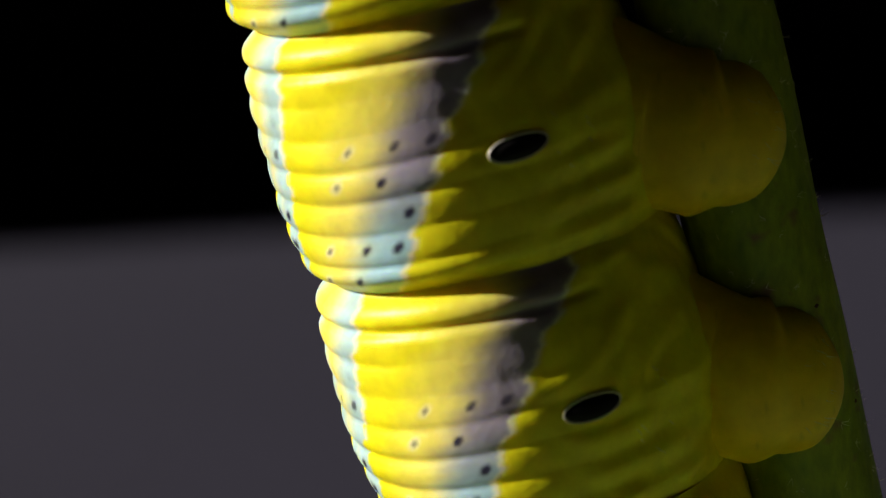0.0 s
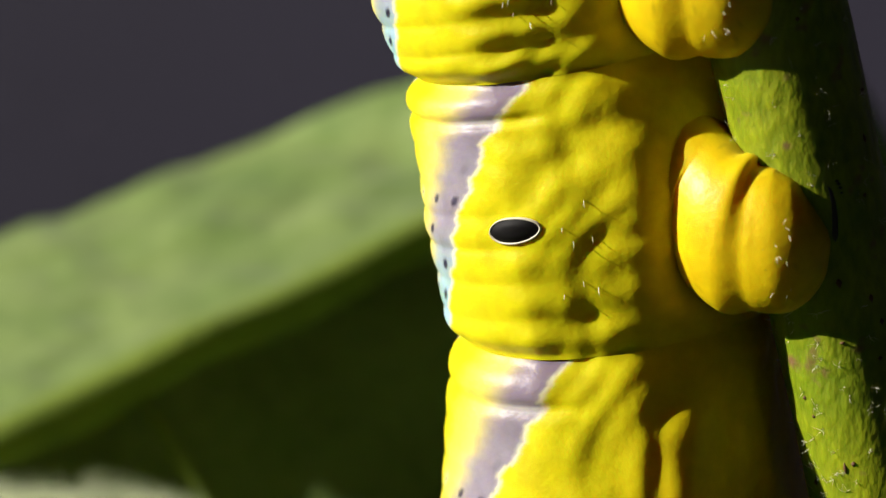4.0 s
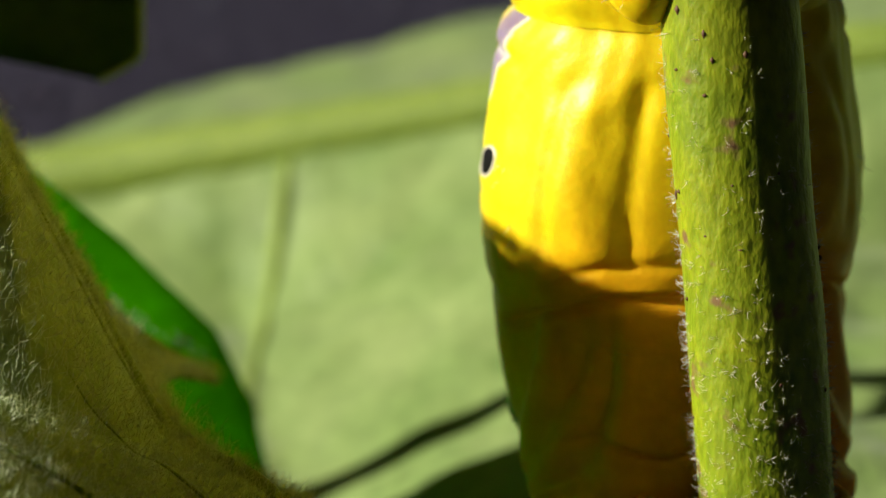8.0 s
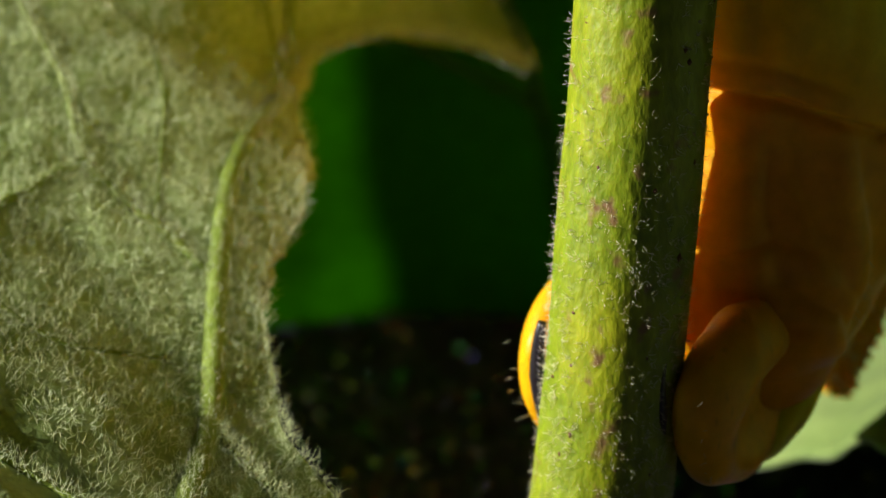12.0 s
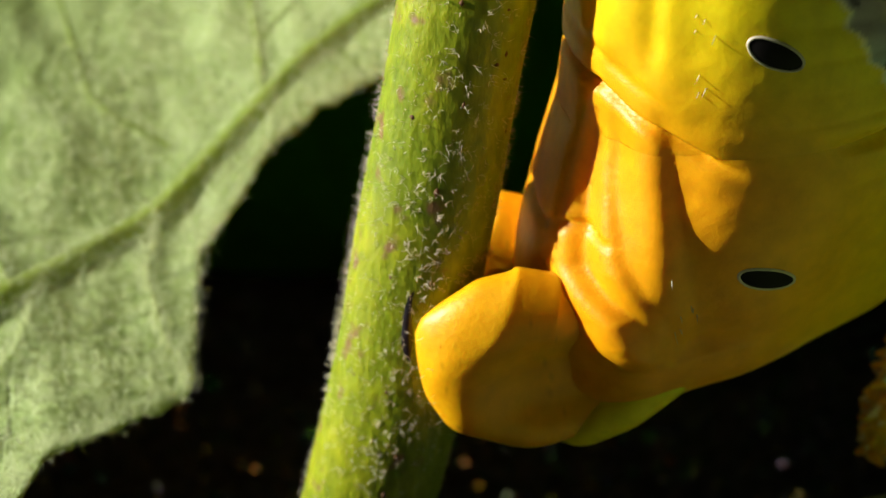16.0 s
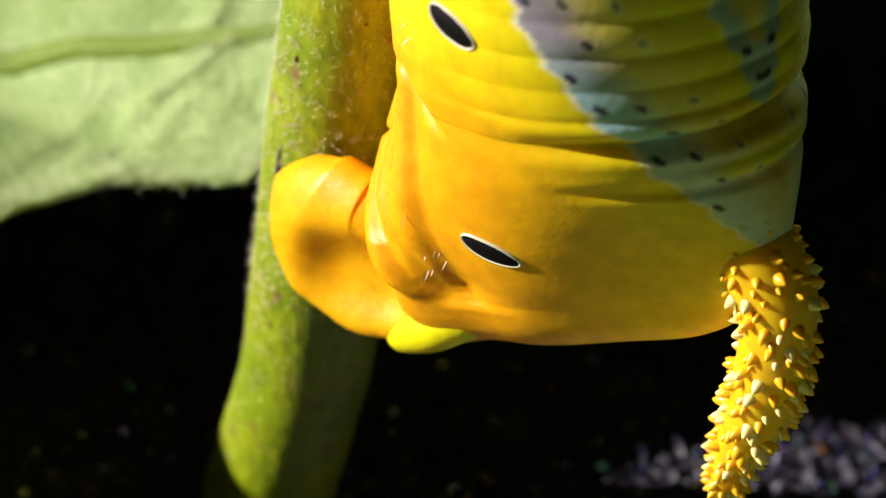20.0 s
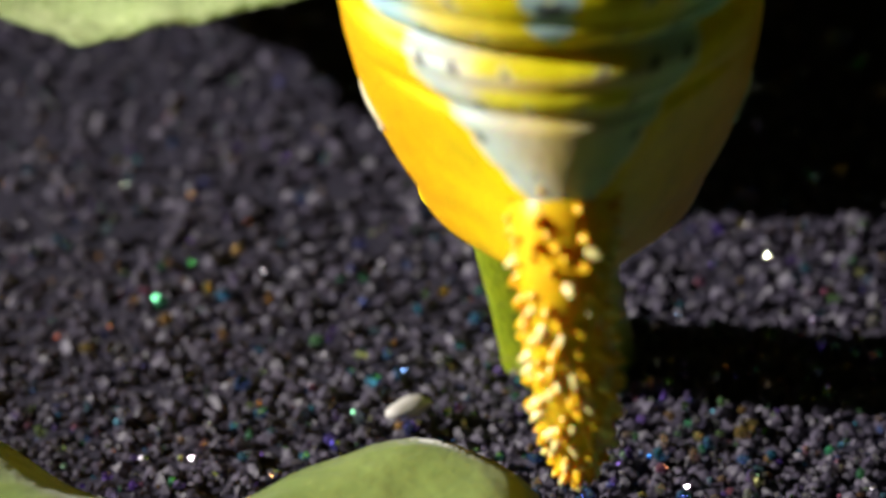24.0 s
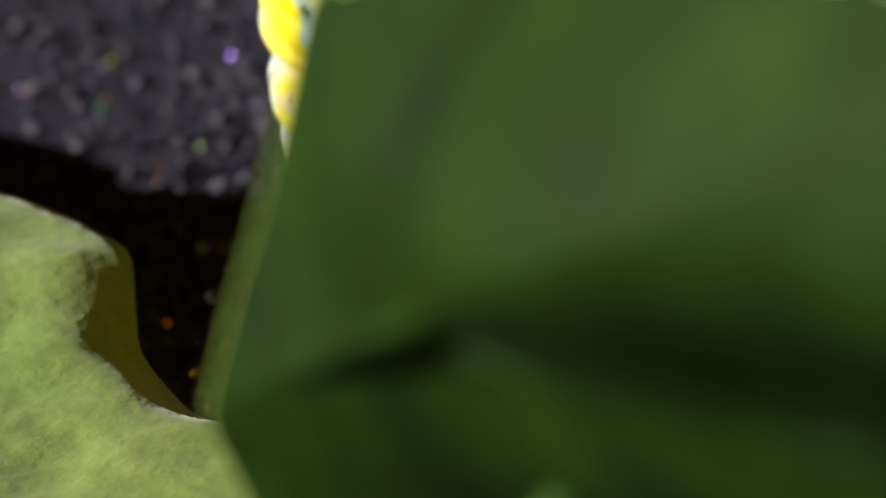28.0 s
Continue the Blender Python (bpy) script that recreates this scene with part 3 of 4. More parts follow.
def upright_leaf(plant):
    lobed_leaf(plant)
    z = np.linspace(5.0, 17.5, 100)
    edge = np.interp(z, [5.0, 5.6, 7.7, 12.2, 16, 17, 17.5], [-17.0, -15.6, -15.4, -16.9, -17.6, -18.0, -19.5])
    out = np.interp(z, [5.0, 8, 12, 16, 17.5], [-32, -40, -48, -49, -46])
    lines = [[(-18.8, 10.7), (-23.6, 14.3), (-27.2, 17.8), (-30.3, 20.8), (-33.5, 24.3), (-39, 26)], [(-27.2, 17.8), (-24, 19.1), (-20.5, 19.5)], [(-25.5, 16.1), (-30, 18), (-34, 21.5)], [(-30.3, 20.8), (-27, 21.9), (-24.5, 21.7)], [(-22, 13.1), (-28, 14), (-33, 15.5)]]
    standing_leaf(plant, z, edge, out, -28.2, lines, [(-31, -23.5, 4.5), (-31, -24.5, -6), (-31, -25, -19)], "green leaf held upright with a pale rim, colour darkened for shade", 15.0, LEAF_SHADED)


# ---- the caterpillar ----
# body plan: segment number q (0 thorax, 8 the segment with the horn); x, z of the axis; radii to back, side, belly; lean of the cross-section
PLAN = np.array([(-1.6, -22.5, 65.5, 2.6, 2.6, 2.6, -14), (-1, -21.7, 62, 3.4, 3.4, 3.2, -14), (0, -20.0, 56, 3.9, 4.3, 3.8, -13), (1, -18.1, 49, 4.1, 4.7, 4.2, -12), (2, -16.4, 42.5, 4.6, 4.9, 4.5, -12), (3, -14.7, 36, 4.75, 4.85, 4.6, -12),
                 (4, -13.0, 29.5, 4.8, 4.85, 4.6, -12), (5, -11.4, 23, 4.75, 4.85, 4.6, -12), (6, -9.8, 16.5, 4.35, 4.65, 4.4, -10), (6.5, -9.3, 12.6, 4.4, 4.65, 4.3, -7), (7, -8.75, 7.8, 4.85, 5.2, 4.3, -4), (7.5, -8.75, 4.3, 5.75, 5.1, 4.8, 2), (8, -8.95, 0.6, 5.85, 4.4, 6.3, 6), (8.45, -8.65, -1.5, 5.65, 3.55, 5.9, 9), (9.25, -8.0, -3.8, 4.7, 2.9, 5.2, 10)])
CY = -2.1


def mid_y(z):
    """Sideways place of the body's axis at a height."""
    return np.interp(z, [-4, 0, 6, 14, 24, 32], [-2.4, -2.35, -2.15, -1.85, -1.35, -0.95])


def plan_at(q):
    """Softened interpolation of the plan."""
    q = np.asarray(q, float)
    acc = 0
    for d, w in ((-0.3, 0.15), (-0.15, 0.2), (0, 0.3), (0.15, 0.2), (0.3, 0.15)):
        acc = acc + w * np.stack([np.interp(q + d, PLAN[:, 0], PLAN[:, k]) for k in range(1, 7)], -1)
    return acc


def smoothstep(a, b, x):
    t = np.clip((x - a) / (b - a), 0, 1)
    return t * t * (3 - 2 * t)


def seg_of(q):
    k = np.clip(np.floor(q + 0.545), 0, 8)
    return k, np.clip(q - (k - 0.545), 0, None)


def skin(q, phi):
    """Place on the skin (plan units) for segment number q and angle phi from the back (degrees, + towards +y)."""
    q, phi = np.broadcast_arrays(np.asarray(q, float), np.asarray(phi, float))
    p = plan_at(q)
    ph = np.radians(phi)
    c, s = np.cos(ph), np.sin(ph)
    rd = np.where(c > 0, p[..., 2], p[..., 4])
    k, g = seg_of(q)
    a = np.abs(phi)
    # folds between segments, ring folds on the back, soft pleats under the spiracles
    fold = -0.42 * np.exp(-(np.minimum(g, np.abs(1 - g)) / 0.045) ** 2) * np.where(q > 8, 0, 1) * (0.55 + 0.45 * smoothstep(150, 60, a))
    fold = fold * (1 - 0.95 * np.exp(-((q - 7.455) / 0.12) ** 2) * smoothstep(45, 85, a)) * (1 - 0.5 * smoothstep(70, 110, a))
    belly = 0.22 * np.sin(np.pi * np.clip(g, 0, 1))
    ringw = smoothstep(112, 62, a) * np.clip(0.15 + 0.85 * smoothstep(0.35, 0.62, g) + 0.6 * smoothstep(50, 15, a), 0, 1) * smoothstep(7.74, 7.66, q)
    ring = (0.1 + 0.07 * smoothstep(60, 20, a)) * ringw * (np.abs(np.sin(np.pi * (g * 8 + 0.1 * np.sin(ph * 3)))) ** 0.55)
    ring = ring * (0.8 + 0.3 * np.sin(2.3 * ph + 1.7 * k) * np.sin(2 * np.pi * g * 2.2 + k))
    pleat = 0.07 * (0.6 + 0.5 * np.sin(a * 0.11 + 2 * k)) * smoothstep(80, 98, a) * smoothstep(140, 112, a) * smoothstep(0.55, 0.66, g) * np.sin(2 * np.pi * (g * 7.3 + a * 0.004)) * smoothstep(7.75, 7.55, q) * (1 - 0.8 * smoothstep(6.5, 6.9, q)) * smoothstep(1.0, 0.9, g)
    side = 0.45 * np.exp(-((a - 122) / 25) ** 2) * np.exp(-((g - 0.5) / 0.3) ** 2) * ((k >= 3) & (k <= 6))
    gw = np.sin(np.pi * np.clip(g, 0, 1))
    lobe = 0.16 * np.exp(-((a - 120 - 8 * gw) / 11) ** 2) - 0.1 * np.exp(-((a - 103 - 12 * gw) / 8) ** 2) * gw
    tail = smoothstep(7.6, 8.3, q)
    # broad curved plates that run together above the claspers
    plates = 0.0
    for at, ways, deep in (((7.2, 7.6, 7.9, 8.1, 8.3, 8.55), (152, 149, 143, 123, 115, 105), 0.3), ((7.2, 7.48, 7.8, 8.03, 8.4, 8.6), (126, 118, 111, 107, 103, 92), 0.24), ((7.3, 7.55, 7.84, 8.1, 8.4), (143, 138, 128, 114, 108), 0.17)):
        d = a - np.interp(q, at, ways)
        plates = plates - deep * np.exp(-np.where(d > 0, d / 3.2, d / 10.0) ** 2) + 0.4 * deep * np.exp(-((d - 9) / 6) ** 2)
    pleats_tail = plates * smoothstep(7.2, 7.55, q) * smoothstep(8.55, 8.3, q) - 0.2 * np.exp(-((q - 7.67) / 0.03) ** 2) * smoothstep(80, 45, a)
    crease = -0.13 * np.exp(-((g - 0.14) / 0.02) ** 2) * smoothstep(108, 96, a) * ((k >= 1) & (k <= 7))
    # creases and paired pads on the bare belly, and slack uneven skin
    across = q - np.interp(a, [95, 125, 150, 180], [7.52, 7.36, 7.26, 7.25])
    under = -0.3 * np.exp(-np.where(across > 0, across / 0.03, across / 0.012) ** 2) * smoothstep(92, 112, a) - 0.16 * np.exp(-((q - 7.78 - 0.02 * np.sin(a * 0.2)) / 0.016) ** 2) * smoothstep(128, 145, a)
    under = under - 0.09 * np.exp(-((across + 0.11) / 0.02) ** 2) * smoothstep(115, 135, a)
    pads = (np.exp(-((a - 142 - 4 * np.sin(9 * q)) / 9) ** 2) * 0.22 - 0.12 * np.exp(-((a - 128) / 4) ** 2) - 0.12 * np.exp(-((a - 157) / 4) ** 2)) * smoothstep(6.55, 6.68, q) * smoothstep(7.2, 7.08, q)
    slack = 0.05 * np.sin(5.1 * q * 2 + 3 * np.sin(ph * 2.0 + k)) * np.sin(ph * 6.3 + 2.1 * k + 2 * np.sin(7 * q)) + 0.03 * np.sin(23 * q + 4 * np.sin(ph * 5)) * np.sin(ph * 15 + 3 * np.sin(11 * q))
    slack = slack * smoothstep(60, 95, a) * (0.25 + 0.75 * smoothstep(7.0, 6.6, q)) * smoothstep(8.9, 8.5, q)
    gather = 0.03 * np.sin(2 * np.pi * (g * 5.2 + 0.9 * np.sin((a - 95) * 0.045) + 0.3 * k)) * smoothstep(96, 108, a) * smoothstep(150, 130, a) * ((k >= 3) & (k <= 6))
    dis = under + pads + slack + gather + fold + belly + ring + pleat + side + lobe * (1 - 0.9 * smoothstep(6.8, 7.5, q)) * (q > 2.4) + pleats_tail + crease
    e = 2 / (2.15 - 0.1 * smoothstep(7.2, 6.3, q) * smoothstep(0.0, 0.2, c))
    x = np.sign(c) * np.abs(c) ** e * (rd + dis)
    y = np.sign(s) * np.abs(s) ** e * (p[..., 3] + dis) * (1 + (0.08 * np.clip(c, 0, 1) + 0.26 * np.clip(c, -1, 0)) * smoothstep(7.0, 6.4, q))
    cap = np.sqrt(np.clip(1 - (np.clip(q - 8.55, 0, None) / 0.7) ** 2.6, 0, 1)) * np.sqrt(np.clip(1 - (np.clip(-0.9 - q, 0, None) / 0.7) ** 2.4, 0, 1))
    y = y * (1 - 0.5 * smoothstep(7.35, 8.15, q) * smoothstep(-0.15, 0.9, c)) * (1 + 0.36 * smoothstep(7.5, 8.3, q) * smoothstep(0.05, 0.7, -c))
    x, y = x * cap, y * cap
    lean = np.radians(p[..., 5])
    return np.stack([p[..., 0] - np.cos(lean) * x, mid_y(p[..., 1]) + y, p[..., 1] + np.sin(lean) * x], -1)


YELLOW, ORANGE, LEMON = np.array([0.84, 0.74, 0.005]), np.array([0.92, 0.38, 0.003]), np.array([0.88, 0.74, 0.18])
LILAC, BLUE, WHITE, INK = np.array([0.24, 0.21, 0.29]), np.array([0.36, 0.6, 0.68]), np.array([0.85, 0.82, 0.72]), np.array([0.02, 0.015, 0.045])
PLUM = np.array([0.11, 0.08, 0.13])


def lerp(a, b, w):
    return a + (b - a) * w[..., None]


def band_edges(k, g):
    """Angle of the lower edge of a segment's own slanting band and of the one that runs on from the segment before it."""
    own = np.interp(g, [0, 0.3, 0.54, 0.7, 0.9, 1.0], [99, 80, 66, 59, 48, 41])
    old = np.interp(g, [0, 0.35, 0.7, 1.0], [23, 16, 8, 0])
    last = np.interp(g, [0, 0.2, 0.4, 0.6, 0.7], [44, 36, 27, 13, 5])
    own = np.where((k >= 8) | (k < 1), -40.0, own)
    return own, np.where(k >= 8, last, old)


def pattern(q, phi):
    k, g = seg_of(q)
    a = np.abs(phi)
    wob = 0.9 * np.sin(2 * np.pi * g * 8 + k) + 0.6 * np.sin(2 * np.pi * g * 13.7 + 2 * k) + 0.8 * np.sin(2 * np.pi * g * 3.1 + 2.3 * k) + 0.3 * np.sin(2 * np.pi * g * 31 + k)
    own, old = band_edges(k, g)
    col = lerp(np.broadcast_to(YELLOW, q.shape + (3,)), ORANGE, np.clip(0.35 * smoothstep(105, 150, a) * smoothstep(4.5, 6.8, q) + 0.6 * smoothstep(6.7, 7.5, q) * smoothstep(40, 100, a) + 0.35 * smoothstep(7.0, 7.7, q), 0, 0.95))
    d1, d2 = own + wob - a, old + wob - a
    blue = lerp(lerp(np.broadcast_to(PLUM * 2.1, q.shape + (3,)), LILAC * 1.25, smoothstep(0, 0.3, g)), BLUE, smoothstep(0.5, 0.85, g))
    soft = np.where(k >= 8, 1.0, 0.0)
    # pale wash on the back side of each band
    wash = smoothstep(0, 3, d1) * smoothstep(46, 20, d1)
    col = lerp(col, LEMON, 0.75 * wash)
    wash2 = smoothstep(0, 3, d2) * smoothstep(34 + 14 * soft, 12, d2)
    col = lerp(col, lerp(np.broadcast_to(LEMON, q.shape + (3,)), WHITE * 0.9, soft), 0.8 * wash2)
    core1 = smoothstep(-0.6, 0.8, d1) * smoothstep(26, 9, d1)
    col = lerp(col, blue, core1 * 0.95)
    core2 = smoothstep(-0.6, 0.8, d2) * smoothstep(np.where(k == 7, 10, 18 + 8 * soft), 4, d2)
    col = lerp(col, BLUE * np.array([0.95, 0.95, 0.97]), core2 * (0.85 - 0.3 * soft))
    col = lerp(col, WHITE, 0.55 * np.exp(-((g - 0.14) / 0.011) ** 2) * core1 * (k <= 7))
    # yellow heart on the rings of the back
    heart = soft * smoothstep(25, 16, a) * smoothstep(0.0, 0.03, g) * smoothstep(0.21, 0.18, g) * (np.sin(2 * np.pi * g * 8) > -0.3)
    col = lerp(col, YELLOW, 0.85 * heart)
    for d in (d1, d2):
        col = lerp(col, WHITE, 0.8 * np.exp(-((d + 0.4) / 1.0) ** 2) * (a > 12))
    # dark points in rows on the rings
    r1 = (np.abs(((g * 8) % 1) - 0.5) / 8 * 7.2)
    for off, size in ((4, 0.16), (15, 0.14), (30, 0.1)):
        for d in (d1 - wob, d2 - wob):
            ang = (d - off) * 0.088
            dist = np.sqrt(ang ** 2 + r1 ** 2)
            on = np.where(k >= 8, smoothstep(0.5, 0.3, g), smoothstep(0.25, 0.5, g)) * (1 if off < 20 else 0.8) * np.where((np.floor(g * 8) + off) % 3 < 2, 1, 0.0)
            col = lerp(col, WHITE, 0.5 * on * smoothstep(size * 2.4, size * 1.4, dist) * (off > 20))
            col = lerp(col, INK, on * smoothstep(size * 1.25, size * 0.6, dist))
    return col


def body_segment(k, parent):
    lo, hi = k - 0.545, k + 0.455
    cols = 330
    if k == 8:
        qs = np.r_[np.linspace(lo, 8.5, 84), np.linspace(8.5, 9.25, 46)[1:]]
    elif k == 0:
        qs = np.r_[np.linspace(-1.6, -0.9, 24), np.linspace(-0.9, hi, 60)[1:]]
    else:
        qs = np.linspace(lo, hi, 88 if k > 2 else 60)
        cols = 330 if k > 2 else 160
    phi = np.linspace(-180, 180, cols, endpoint=False)
    Q, A = np.meshgrid(qs, phi, indexing="ij")
    # keep the last ring just inside this segment
    Qs = np.clip(Q, lo + 1e-6, hi - 1e-6) if k < 8 else np.maximum(Q, lo + 1e-6)
    if k == 0:
        Qs = np.clip(Q, -1.6, hi - 1e-6)
    v = skin(Qs, A).reshape(-1, 3)
    me = mesh_of("body_segment", place(v), grid_faces(len(qs), cols, True), True, pattern(Qs, A).reshape(-1, 3))
    return part("body_segment", me, SKIN, parent)


def on_skin(q, phi, off=0.0):
    e = 1e-3
    p = skin(q, phi)
    n = np.cross(skin(q + e, phi) - p, skin(q, phi + 60 * e) - p)
    n = n / (np.linalg.norm(n, axis=-1)[..., None] + 1e-12)
    mid = np.stack([plan_at(q)[..., 0], mid_y(plan_at(q)[..., 1]), plan_at(q)[..., 1]], -1)
    n = np.where(((p - mid) * n).sum(-1)[..., None] < 0, -n, n)
    return p + n * off


SPIRACLE_Q = {(7, 1): 0.05, (7, -1): -0.07, (6, -1): 0.0, (6, 1): -0.07}


def spiracle(k, sgn, parent):
    """Black slit with a pale raised rim, lying across the flank."""
    tilt = {8: 42, 7: 26}.get(k, 4)
    ang = np.linspace(0, 2 * np.pi, 40, endpoint=False)
    L, W = 0.7, 0.3

    def ring(scale, off):
        du, dv = L * scale * np.cos(ang), W * scale * np.sin(ang)
        if scale > 1:
            du, dv = (L + (scale - 1) * 0.3) * np.cos(ang), (W + (scale - 1) * 0.3) * np.sin(ang)
        t = radians(tilt)
        around, along = du * math.cos(t) - dv * math.sin(t), du * math.sin(t) + dv * math.cos(t)
        q = k + SPIRACLE_Q.get((k, sgn), 0.0) - along / 7.4
        return on_skin(q, sgn * (90 + around / 5.2 * 57.3), off)

    rings = [ring(0.98, 0.03), ring(0.7, 0.07), ring(0.35, 0.09)]
    v = np.concatenate(rings + [rings[-1].mean(0)[None]])
    f = grid_faces(3, 40, True) + [(80 + j, 80 + (j + 1) % 40, 120) for j in range(40)]
    slit = part("spiracle", mesh_of("spiracle", place(v + 0), f), BLACK, parent, "black oval spiracle with a pale rim")
    rings = [ring(0.95, 0.0), ring(1.05, 0.06), ring(1.12, 0.06), ring(1.25, -0.02)]
    part("rim", mesh_of("spiracle_rim", place(np.concatenate(rings)), grid_faces(4, 40, True)), RIM, slit)


def blob(points, radii, a_scale, b_scale, n=60, sides=40, wave=0.0, tint=None, seed=0):
    """A fleshy limb: a tube with squashed section and ring folds; returns verts, faces, colours."""
    c = smooth_curve(points, n)
    t, a, b = frames_along(c)
    at = np.linspace(0, 1, n)
    ks, rs = np.array(radii).T
    r = np.interp(at, ks, rs)
    ker = np.array([1, 2, 3, 2, 1]) / 9
    r[2:-2] = np.convolve(r, ker, "valid")
    ang = np.linspace(0, 2 * np.pi, sides, endpoint=False)
    rr = r[:, None] * (1 + wave * np.sin(ang * 2 + seed)[None] * np.sin(at * 9)[:, None])
    v = c[:, None] + rr[..., None] * (a_scale * np.cos(ang)[None, :, None] * a[:, None] + b_scale * np.sin(ang)[None, :, None] * b[:, None])
    v = np.r_[v.reshape(-1, 3), c[-1:]]
    k = (n - 1) * sides
    f = grid_faces(n, sides, True) + [(n * sides, k + j, k + (j + 1) % sides) for j in range(sides)]
    col = np.broadcast_to(ORANGE * 0.35 + YELLOW * 0.65 if tint is None else tint, (len(v), 3)).copy()
    # fine dark pores
    g = np.random.default_rng(seed + 5)
    col[g.uniform(size=len(v)) > 0.985] *= 0.8
    return v, f, col


def proleg(k, sgn, parent):
    x, z = plan_at(float(k))[:2]

    def at(dx, dy, dz):
        return (x + dx, CY + sgn * (dy - 0.6), z + dz)

    st = stem_at(z + 0.2)
    reach = st[0] - x
    pts = [at(0.0, 0.6, 0.3), at(1.8, 1.2, 0.3), at(3.2, 1.65, 0.2), at(4.2, 2.0, 0.05), at(reach - 1.7, 2.4, -0.1), at(reach - 1.0, 2.45, -0.2), at(reach - 0.2, 2.4, -0.2), at(reach + 0.6, 2.2, -0.1), at(reach + 1.0, 2.0, 0.0)]
    v, f, col = blob(pts, [(0, 2.9), (0.2, 3.0), (0.38, 2.75), (0.5, 2.45), (0.58, 2.2), (0.64, 2.12), (0.7, 2.2), (0.735, 2.12), (0.75, 1.82), (0.775, 1.92), (0.85, 1.86), (0.92, 1.55), (0.97, 0.9), (1, 0.2)], 0.66, 1.0, 90, 56, 0.035, None, k)
    leg = part("proleg", mesh_of("proleg", place(v), f, True, col), SKIN, parent, "fleshy yellow proleg gripping the stem")
    # dark comb of hooks along the sole
    arc = [at(reach + 0.75 + 0.25 * math.cos(s), 1.9 - 0.15 * math.cos(s), 1.45 * math.sin(s)) for s in np.linspace(-1.4, 1.4, 9)]
    v, f = tube(arc, [(0, 0.16), (0.5, 0.3), (1, 0.16)], 24, 10)
    part("hook_comb", mesh_of("hook_comb", place(v), f), CROCHET, leg, "black comb of hooks")
    for s in np.linspace(-1.3, 1.3, 18):
        p = np.array(at(reach + 0.9 + 0.25 * math.cos(s), 1.8 - 0.15 * math.cos(s), 1.45 * math.sin(s)))
        v, f = tube([p, p + np.array([0.13, sgn * 0.05, 0.03]), p + np.array([0.17, -sgn * 0.06, -0.03])], [(0, 0.07), (0.6, 0.05), (1, 0.01)], 6, 6)
        part("hook", mesh_of("hook", place(v), f), CROCHET, leg)
    g = np.random.default_rng(40 + k)
    root = np.array([at(reach + g.uniform(-0.4, 0.5), 2.35 + g.uniform(0.7, 1.15), g.uniform(-1.4, 1.0)) for _ in range(26)])
    way = np.array([0.6, sgn * 0.7, -0.3]) + g.normal(0, 0.25, (26, 3))
    hv, hf = hairs(root, way / np.linalg.norm(way, axis=1)[:, None], 0.4, 0.011, 0.3, g)
    part("bristle_tuft", mesh_of("bristle_tuft", place(hv), hf), HAIR, leg)["kind"] = "stuff"


def clasper(sgn, parent):
    def at(x, y, z):
        return (x - 0.38, CY + 0.3 + sgn * y, z + 0.32)

    pts = [at(-6.6, 1.6, -2.0), at(-4.6, 2.2, -2.3), at(-2.6, 2.5, -2.2), at(-1.1, 2.6, -1.7), at(0.0, 2.55, -1.2), at(0.65, 2.45, -0.9)]
    v, f, col = blob(pts, [(0, 1.7), (0.3, 2.1), (0.55, 2.6), (0.75, 2.5), (0.88, 1.8), (0.96, 0.9), (1, 0.25)], 0.46, 1.0, 80, 64, 0.02, ORANGE * 0.8 + YELLOW * 0.2, 3)
    # the outer face is hollow inside a thick rim
    face = np.array(at(-2.9, 0, -2.7))
    away = np.hypot((v[:, 0] - face[0]) / 2.0, (v[:, 2] - face[2]) / 1.35)
    outer = smoothstep(0.1, 0.7, sgn * (v[:, 1] - (CY + 0.3)) - 2.2)
    v[:, 1] -= sgn * 1.15 * outer * np.exp(-away ** 3)
    leg = part("anal_clasper", mesh_of("anal_clasper", place(v), f, True, col), SKIN, parent, "broad orange-yellow clasper wrapped round the stem")
    arc = [at(0.55 + 0.4 * math.cos(s), 2.0, -1.5 + 1.6 * math.sin(s)) for s in np.linspace(-1.3, 1.3, 9)]
    v, f = tube(arc, [(0, 0.12), (0.5, 0.24), (1, 0.12)], 24, 10)
    part("hook_comb", mesh_of("hook_comb", place(v), f), CROCHET, leg, "black comb of hooks")
    for s in np.linspace(-1.2, 1.2, 20):
        p = np.array(at(0.65 + 0.4 * math.cos(s), 1.9, -1.5 + 1.6 * math.sin(s)))
        v, f = tube([p, p + np.array([0.2, -sgn * 0.12, 0.05]), p + np.array([0.2, -sgn * 0.3, 0])], [(0, 0.06), (1, 0.02)], 5, 6)
        part("hook", mesh_of("hook", place(v), f), CROCHET, leg)
    g = np.random.default_rng(60)
    root = np.array([at(0.4 + g.uniform(-0.5, 0.2), 2.9 + g.uniform(0, 0.3), -2.2 + g.uniform(-1.3, 1.3)) for _ in range(9)])
    way = np.array([0.8, sgn * 0.5, -0.1]) + g.normal(0, 0.3, (9, 3))
    hv, hf = hairs(root, way / np.linalg.norm(way, axis=1)[:, None], 0.3, 0.01, 0.3, g)
    part("bristle_tuft", mesh_of("bristle_tuft", place(hv), hf), HAIR, leg)["kind"] = "stuff"


HORN_LINE = [(-12.6, -2.3, 1.3), (-14.1, -2.33, 0.6), (-14.75, -2.38, -0.6), (-14.6, -2.45, -2.2), (-14.1, -2.55, -3.8), (-13.5, -2.6, -5.2), (-13.0, -2.62, -6.4), (-12.7, -2.62, -7.4)]
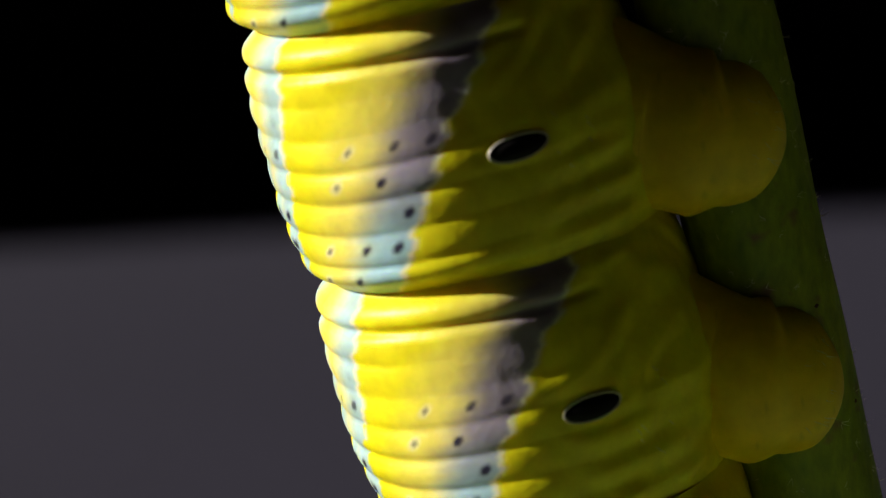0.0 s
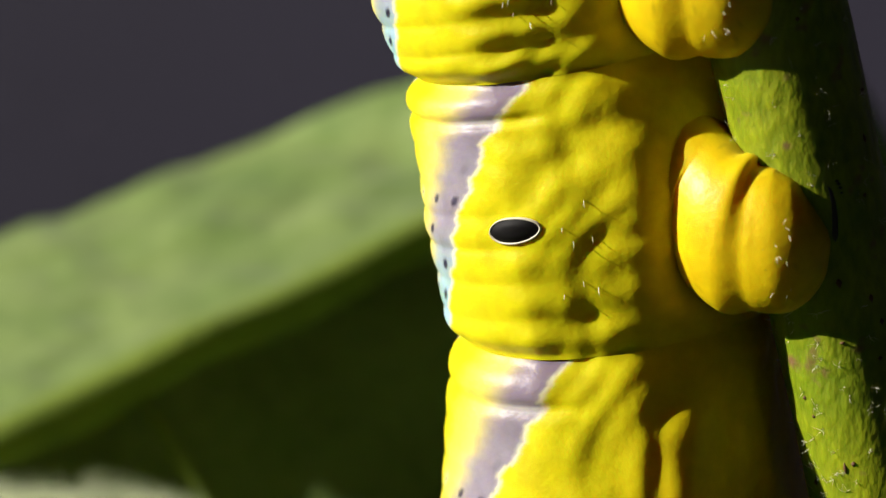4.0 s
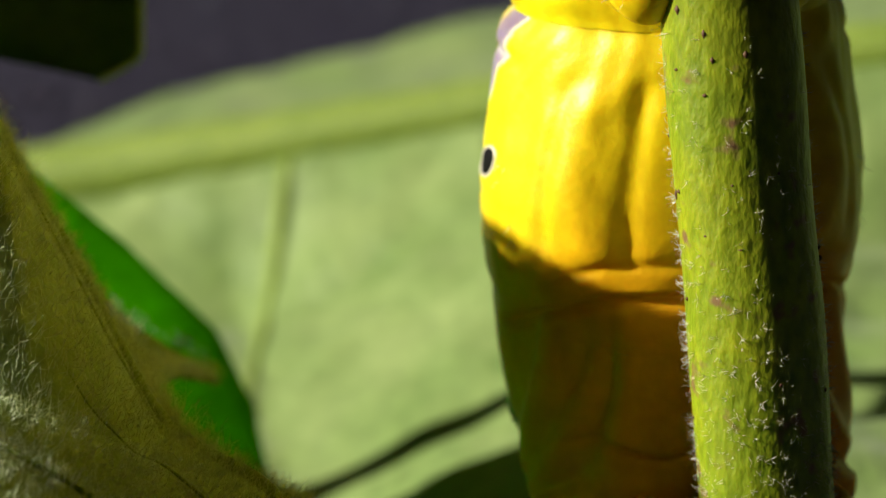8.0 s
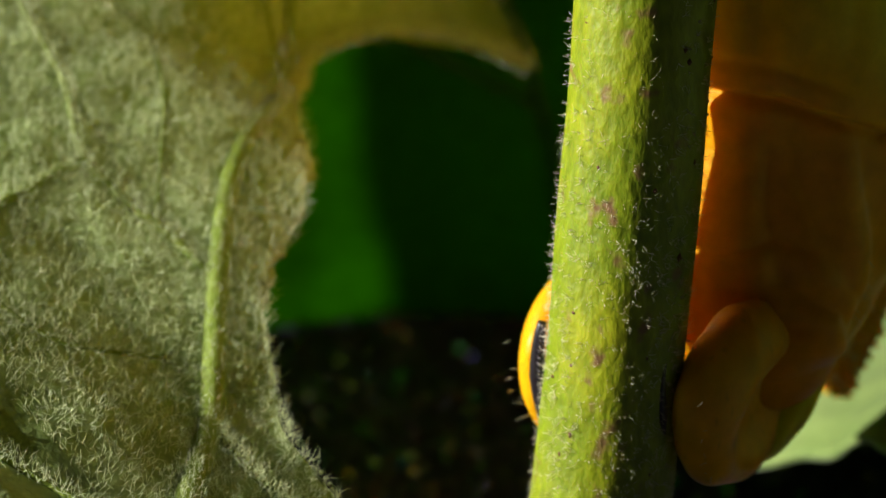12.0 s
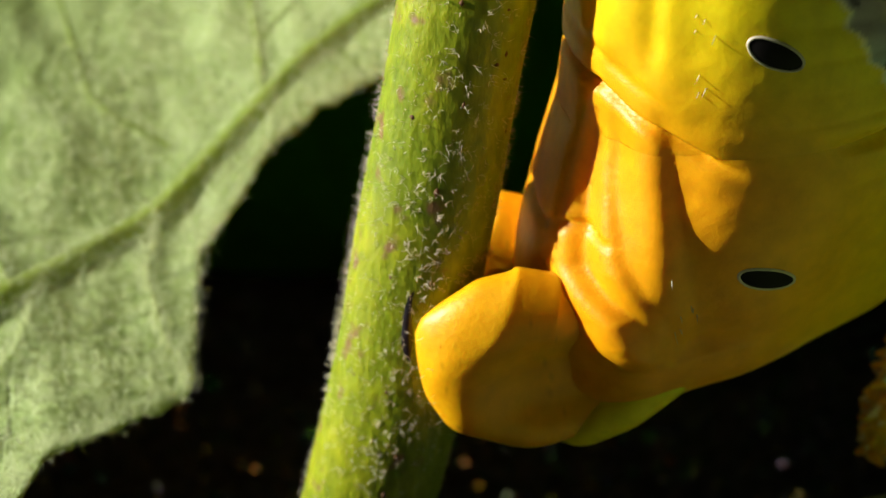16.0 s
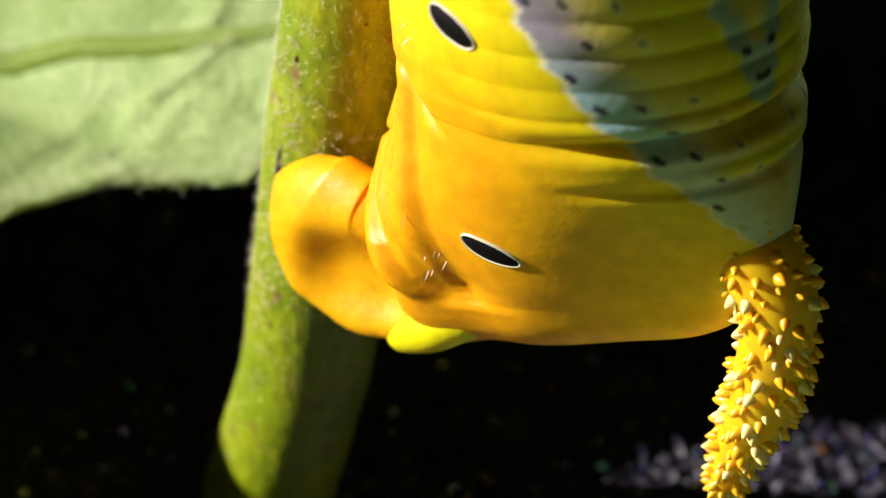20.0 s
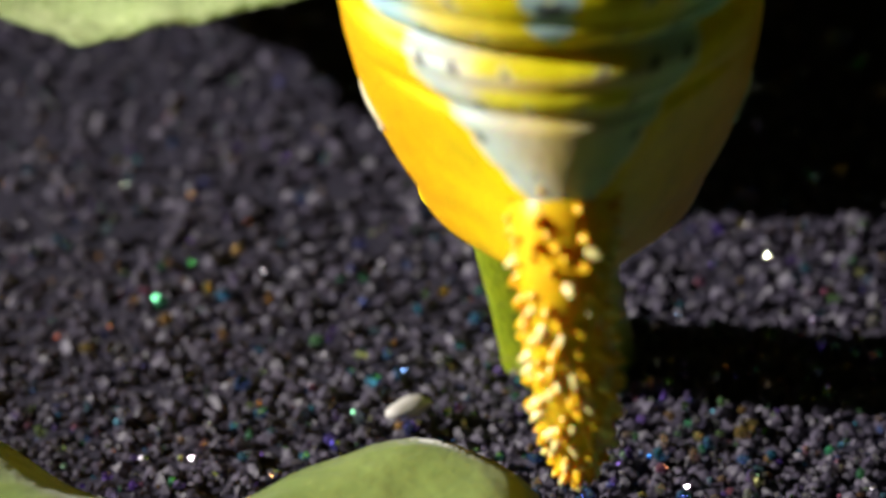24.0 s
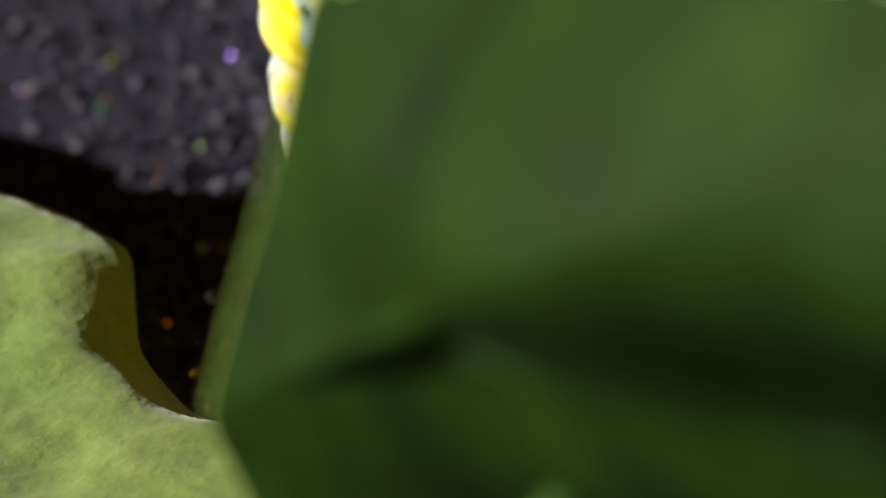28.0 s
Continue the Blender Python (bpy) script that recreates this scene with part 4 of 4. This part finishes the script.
HORN_R = [(0, 1.35), (0.18, 1.16), (0.32, 1.02), (0.5, 0.98), (0.67, 0.94), (0.8, 0.74), (0.92, 0.56), (0.97, 0.42), (1, 0.12)]


def horn(parent):
    v, f, col = blob(HORN_LINE, HORN_R, 1.0, 1.0, 80, 36, 0.0, np.array([0.95, 0.55, 0.012]), 9)
    h = part("horn", mesh_of("horn", place(v), f, True, col), HORN_SKIN, parent, "drooping orange tail horn covered in pale warts")
    # warts: blunt cones that point down and outwards
    def wart(mat):
        prof = [(1.0, 0.0), (0.92, 0.3), (0.6, 0.75), (0.25, 1.05), (0.0, 1.15)]
        a = np.linspace(0, 2 * np.pi, 8, endpoint=False)
        vv = np.array([[[r * math.cos(t), r * math.sin(t), zz] for t in a] for r, zz in prof]).reshape(-1, 3)
        me = mesh_of("wart", vv, grid_faces(len(prof), 8, True))
        me.materials.append(mat)
        return me

    pale, amber = wart(PALE), wart(AMBER)
    c = smooth_curve(HORN_LINE, 120)
    t, a, b = frames_along(c)
    g = np.random.default_rng(13)
    count = 290
    for i in range(count):
        s = 0.14 + 0.85 * (i + g.uniform(0, 1)) / count
        j = min(118, int(s * 119))
        r = np.interp(s, [k for k, _ in HORN_R], [k for _, k in HORN_R])
        w = i * 2.39996 + g.uniform(-0.3, 0.3)
        out = math.cos(w) * a[j] + math.sin(w) * b[j]
        way = Vector(out + 0.42 * t[j] + g.normal(0, 0.14, 3)).normalized()
        size = g.uniform(0.13, 0.24) * (0.8 if s > 0.85 else 1.0)
        ob = new("wart", pale if g.uniform() < 0.35 else amber)
        ob.parent = h
        ob.matrix_basis = Matrix.LocRotScale(Vector(place(c[j] + out * r * 0.93)), way.to_track_quat("Z", "Y"), Vector((size * 0.86, size * 0.86, size * 1.5)) * U)


def anal_flap(sgn, parent):
    pts = [(-7.9, CY + sgn * 1.2, -1.2), (-6.4, CY + sgn * 2.3, -2.6), (-5.2, CY + sgn * 2.55, -3.5), (-4.1, CY + sgn * 2.5, -4.15), (-3.5, CY + sgn * 2.1, -4.45)]
    v, f, col = blob(pts, [(0, 0.7), (0.35, 1.0), (0.65, 0.85), (0.88, 0.62), (0.97, 0.4), (1, 0.1)], 0.9, 0.8, 40, 32, 0.0, YELLOW, 4)
    part("anal_flap", mesh_of("anal_flap", place(v), f, True, col), SKIN, parent, "yellow finger-like anal flap")


def make_caterpillar():
    cat = empty("caterpillar", "large yellow hawkmoth caterpillar with slanting blue-grey bands clinging to the stem", "caterpillar")
    for k in range(0, 9):
        body_segment(k, cat)
    for k in range(1, 9):
        for sgn in (-1, 1):
            spiracle(k, sgn, cat)
    for k in range(3, 7):
        for sgn in (-1, 1):
            proleg(k, sgn, cat)
    for sgn in (-1, 1):
        clasper(sgn, cat)
        anal_flap(sgn, cat)
    horn(cat)
    g = np.random.default_rng(77)
    # short stray bristles on the flanks
    root, way = [], []
    for k in range(3, 9):
        for sgn in (-1, 1):
            for _ in range(7):
                ph = sgn * (100 + g.uniform(0, 14))
                p = on_skin(np.array(k + g.uniform(-0.1, 0.25)), np.array(ph), 0)
                root.append(p)
                n = on_skin(np.array(float(k)), np.array(ph), 1.0) - on_skin(np.array(float(k)), np.array(ph), 0)
                way.append(n + np.array([0.2, 0, -0.8]))
    way = np.array(way)
    hv, hf = hairs(np.array(root), way / np.linalg.norm(way, axis=1)[:, None], 0.3, 0.015, 0.2, g)
    part("bristle_tuft", mesh_of("bristle_tuft", place(hv), hf), HAIR, cat)["kind"] = "stuff"
    return cat


ground_sheet()
sky_blocker()
THINGS = [turntable(), soil_pot(), make_plant(), make_caterpillar()]
stone = pebble()
stone_home = Matrix.Translation(V(1.3, 1.9, -14.2)) @ pose(0, 0, 0, 0, 0, 35)


def motions():
    """The whole pot turns with all that stands in it."""
    for ob in THINGS:
        walk(ob, [(row[0], pose(0, 0, 0, 0, 0, row[6])) for row in SHOT])
    walk(stone, [(row[0], pose(0, 0, 0, 0, 0, row[6]) @ stone_home) for row in SHOT])


motions()
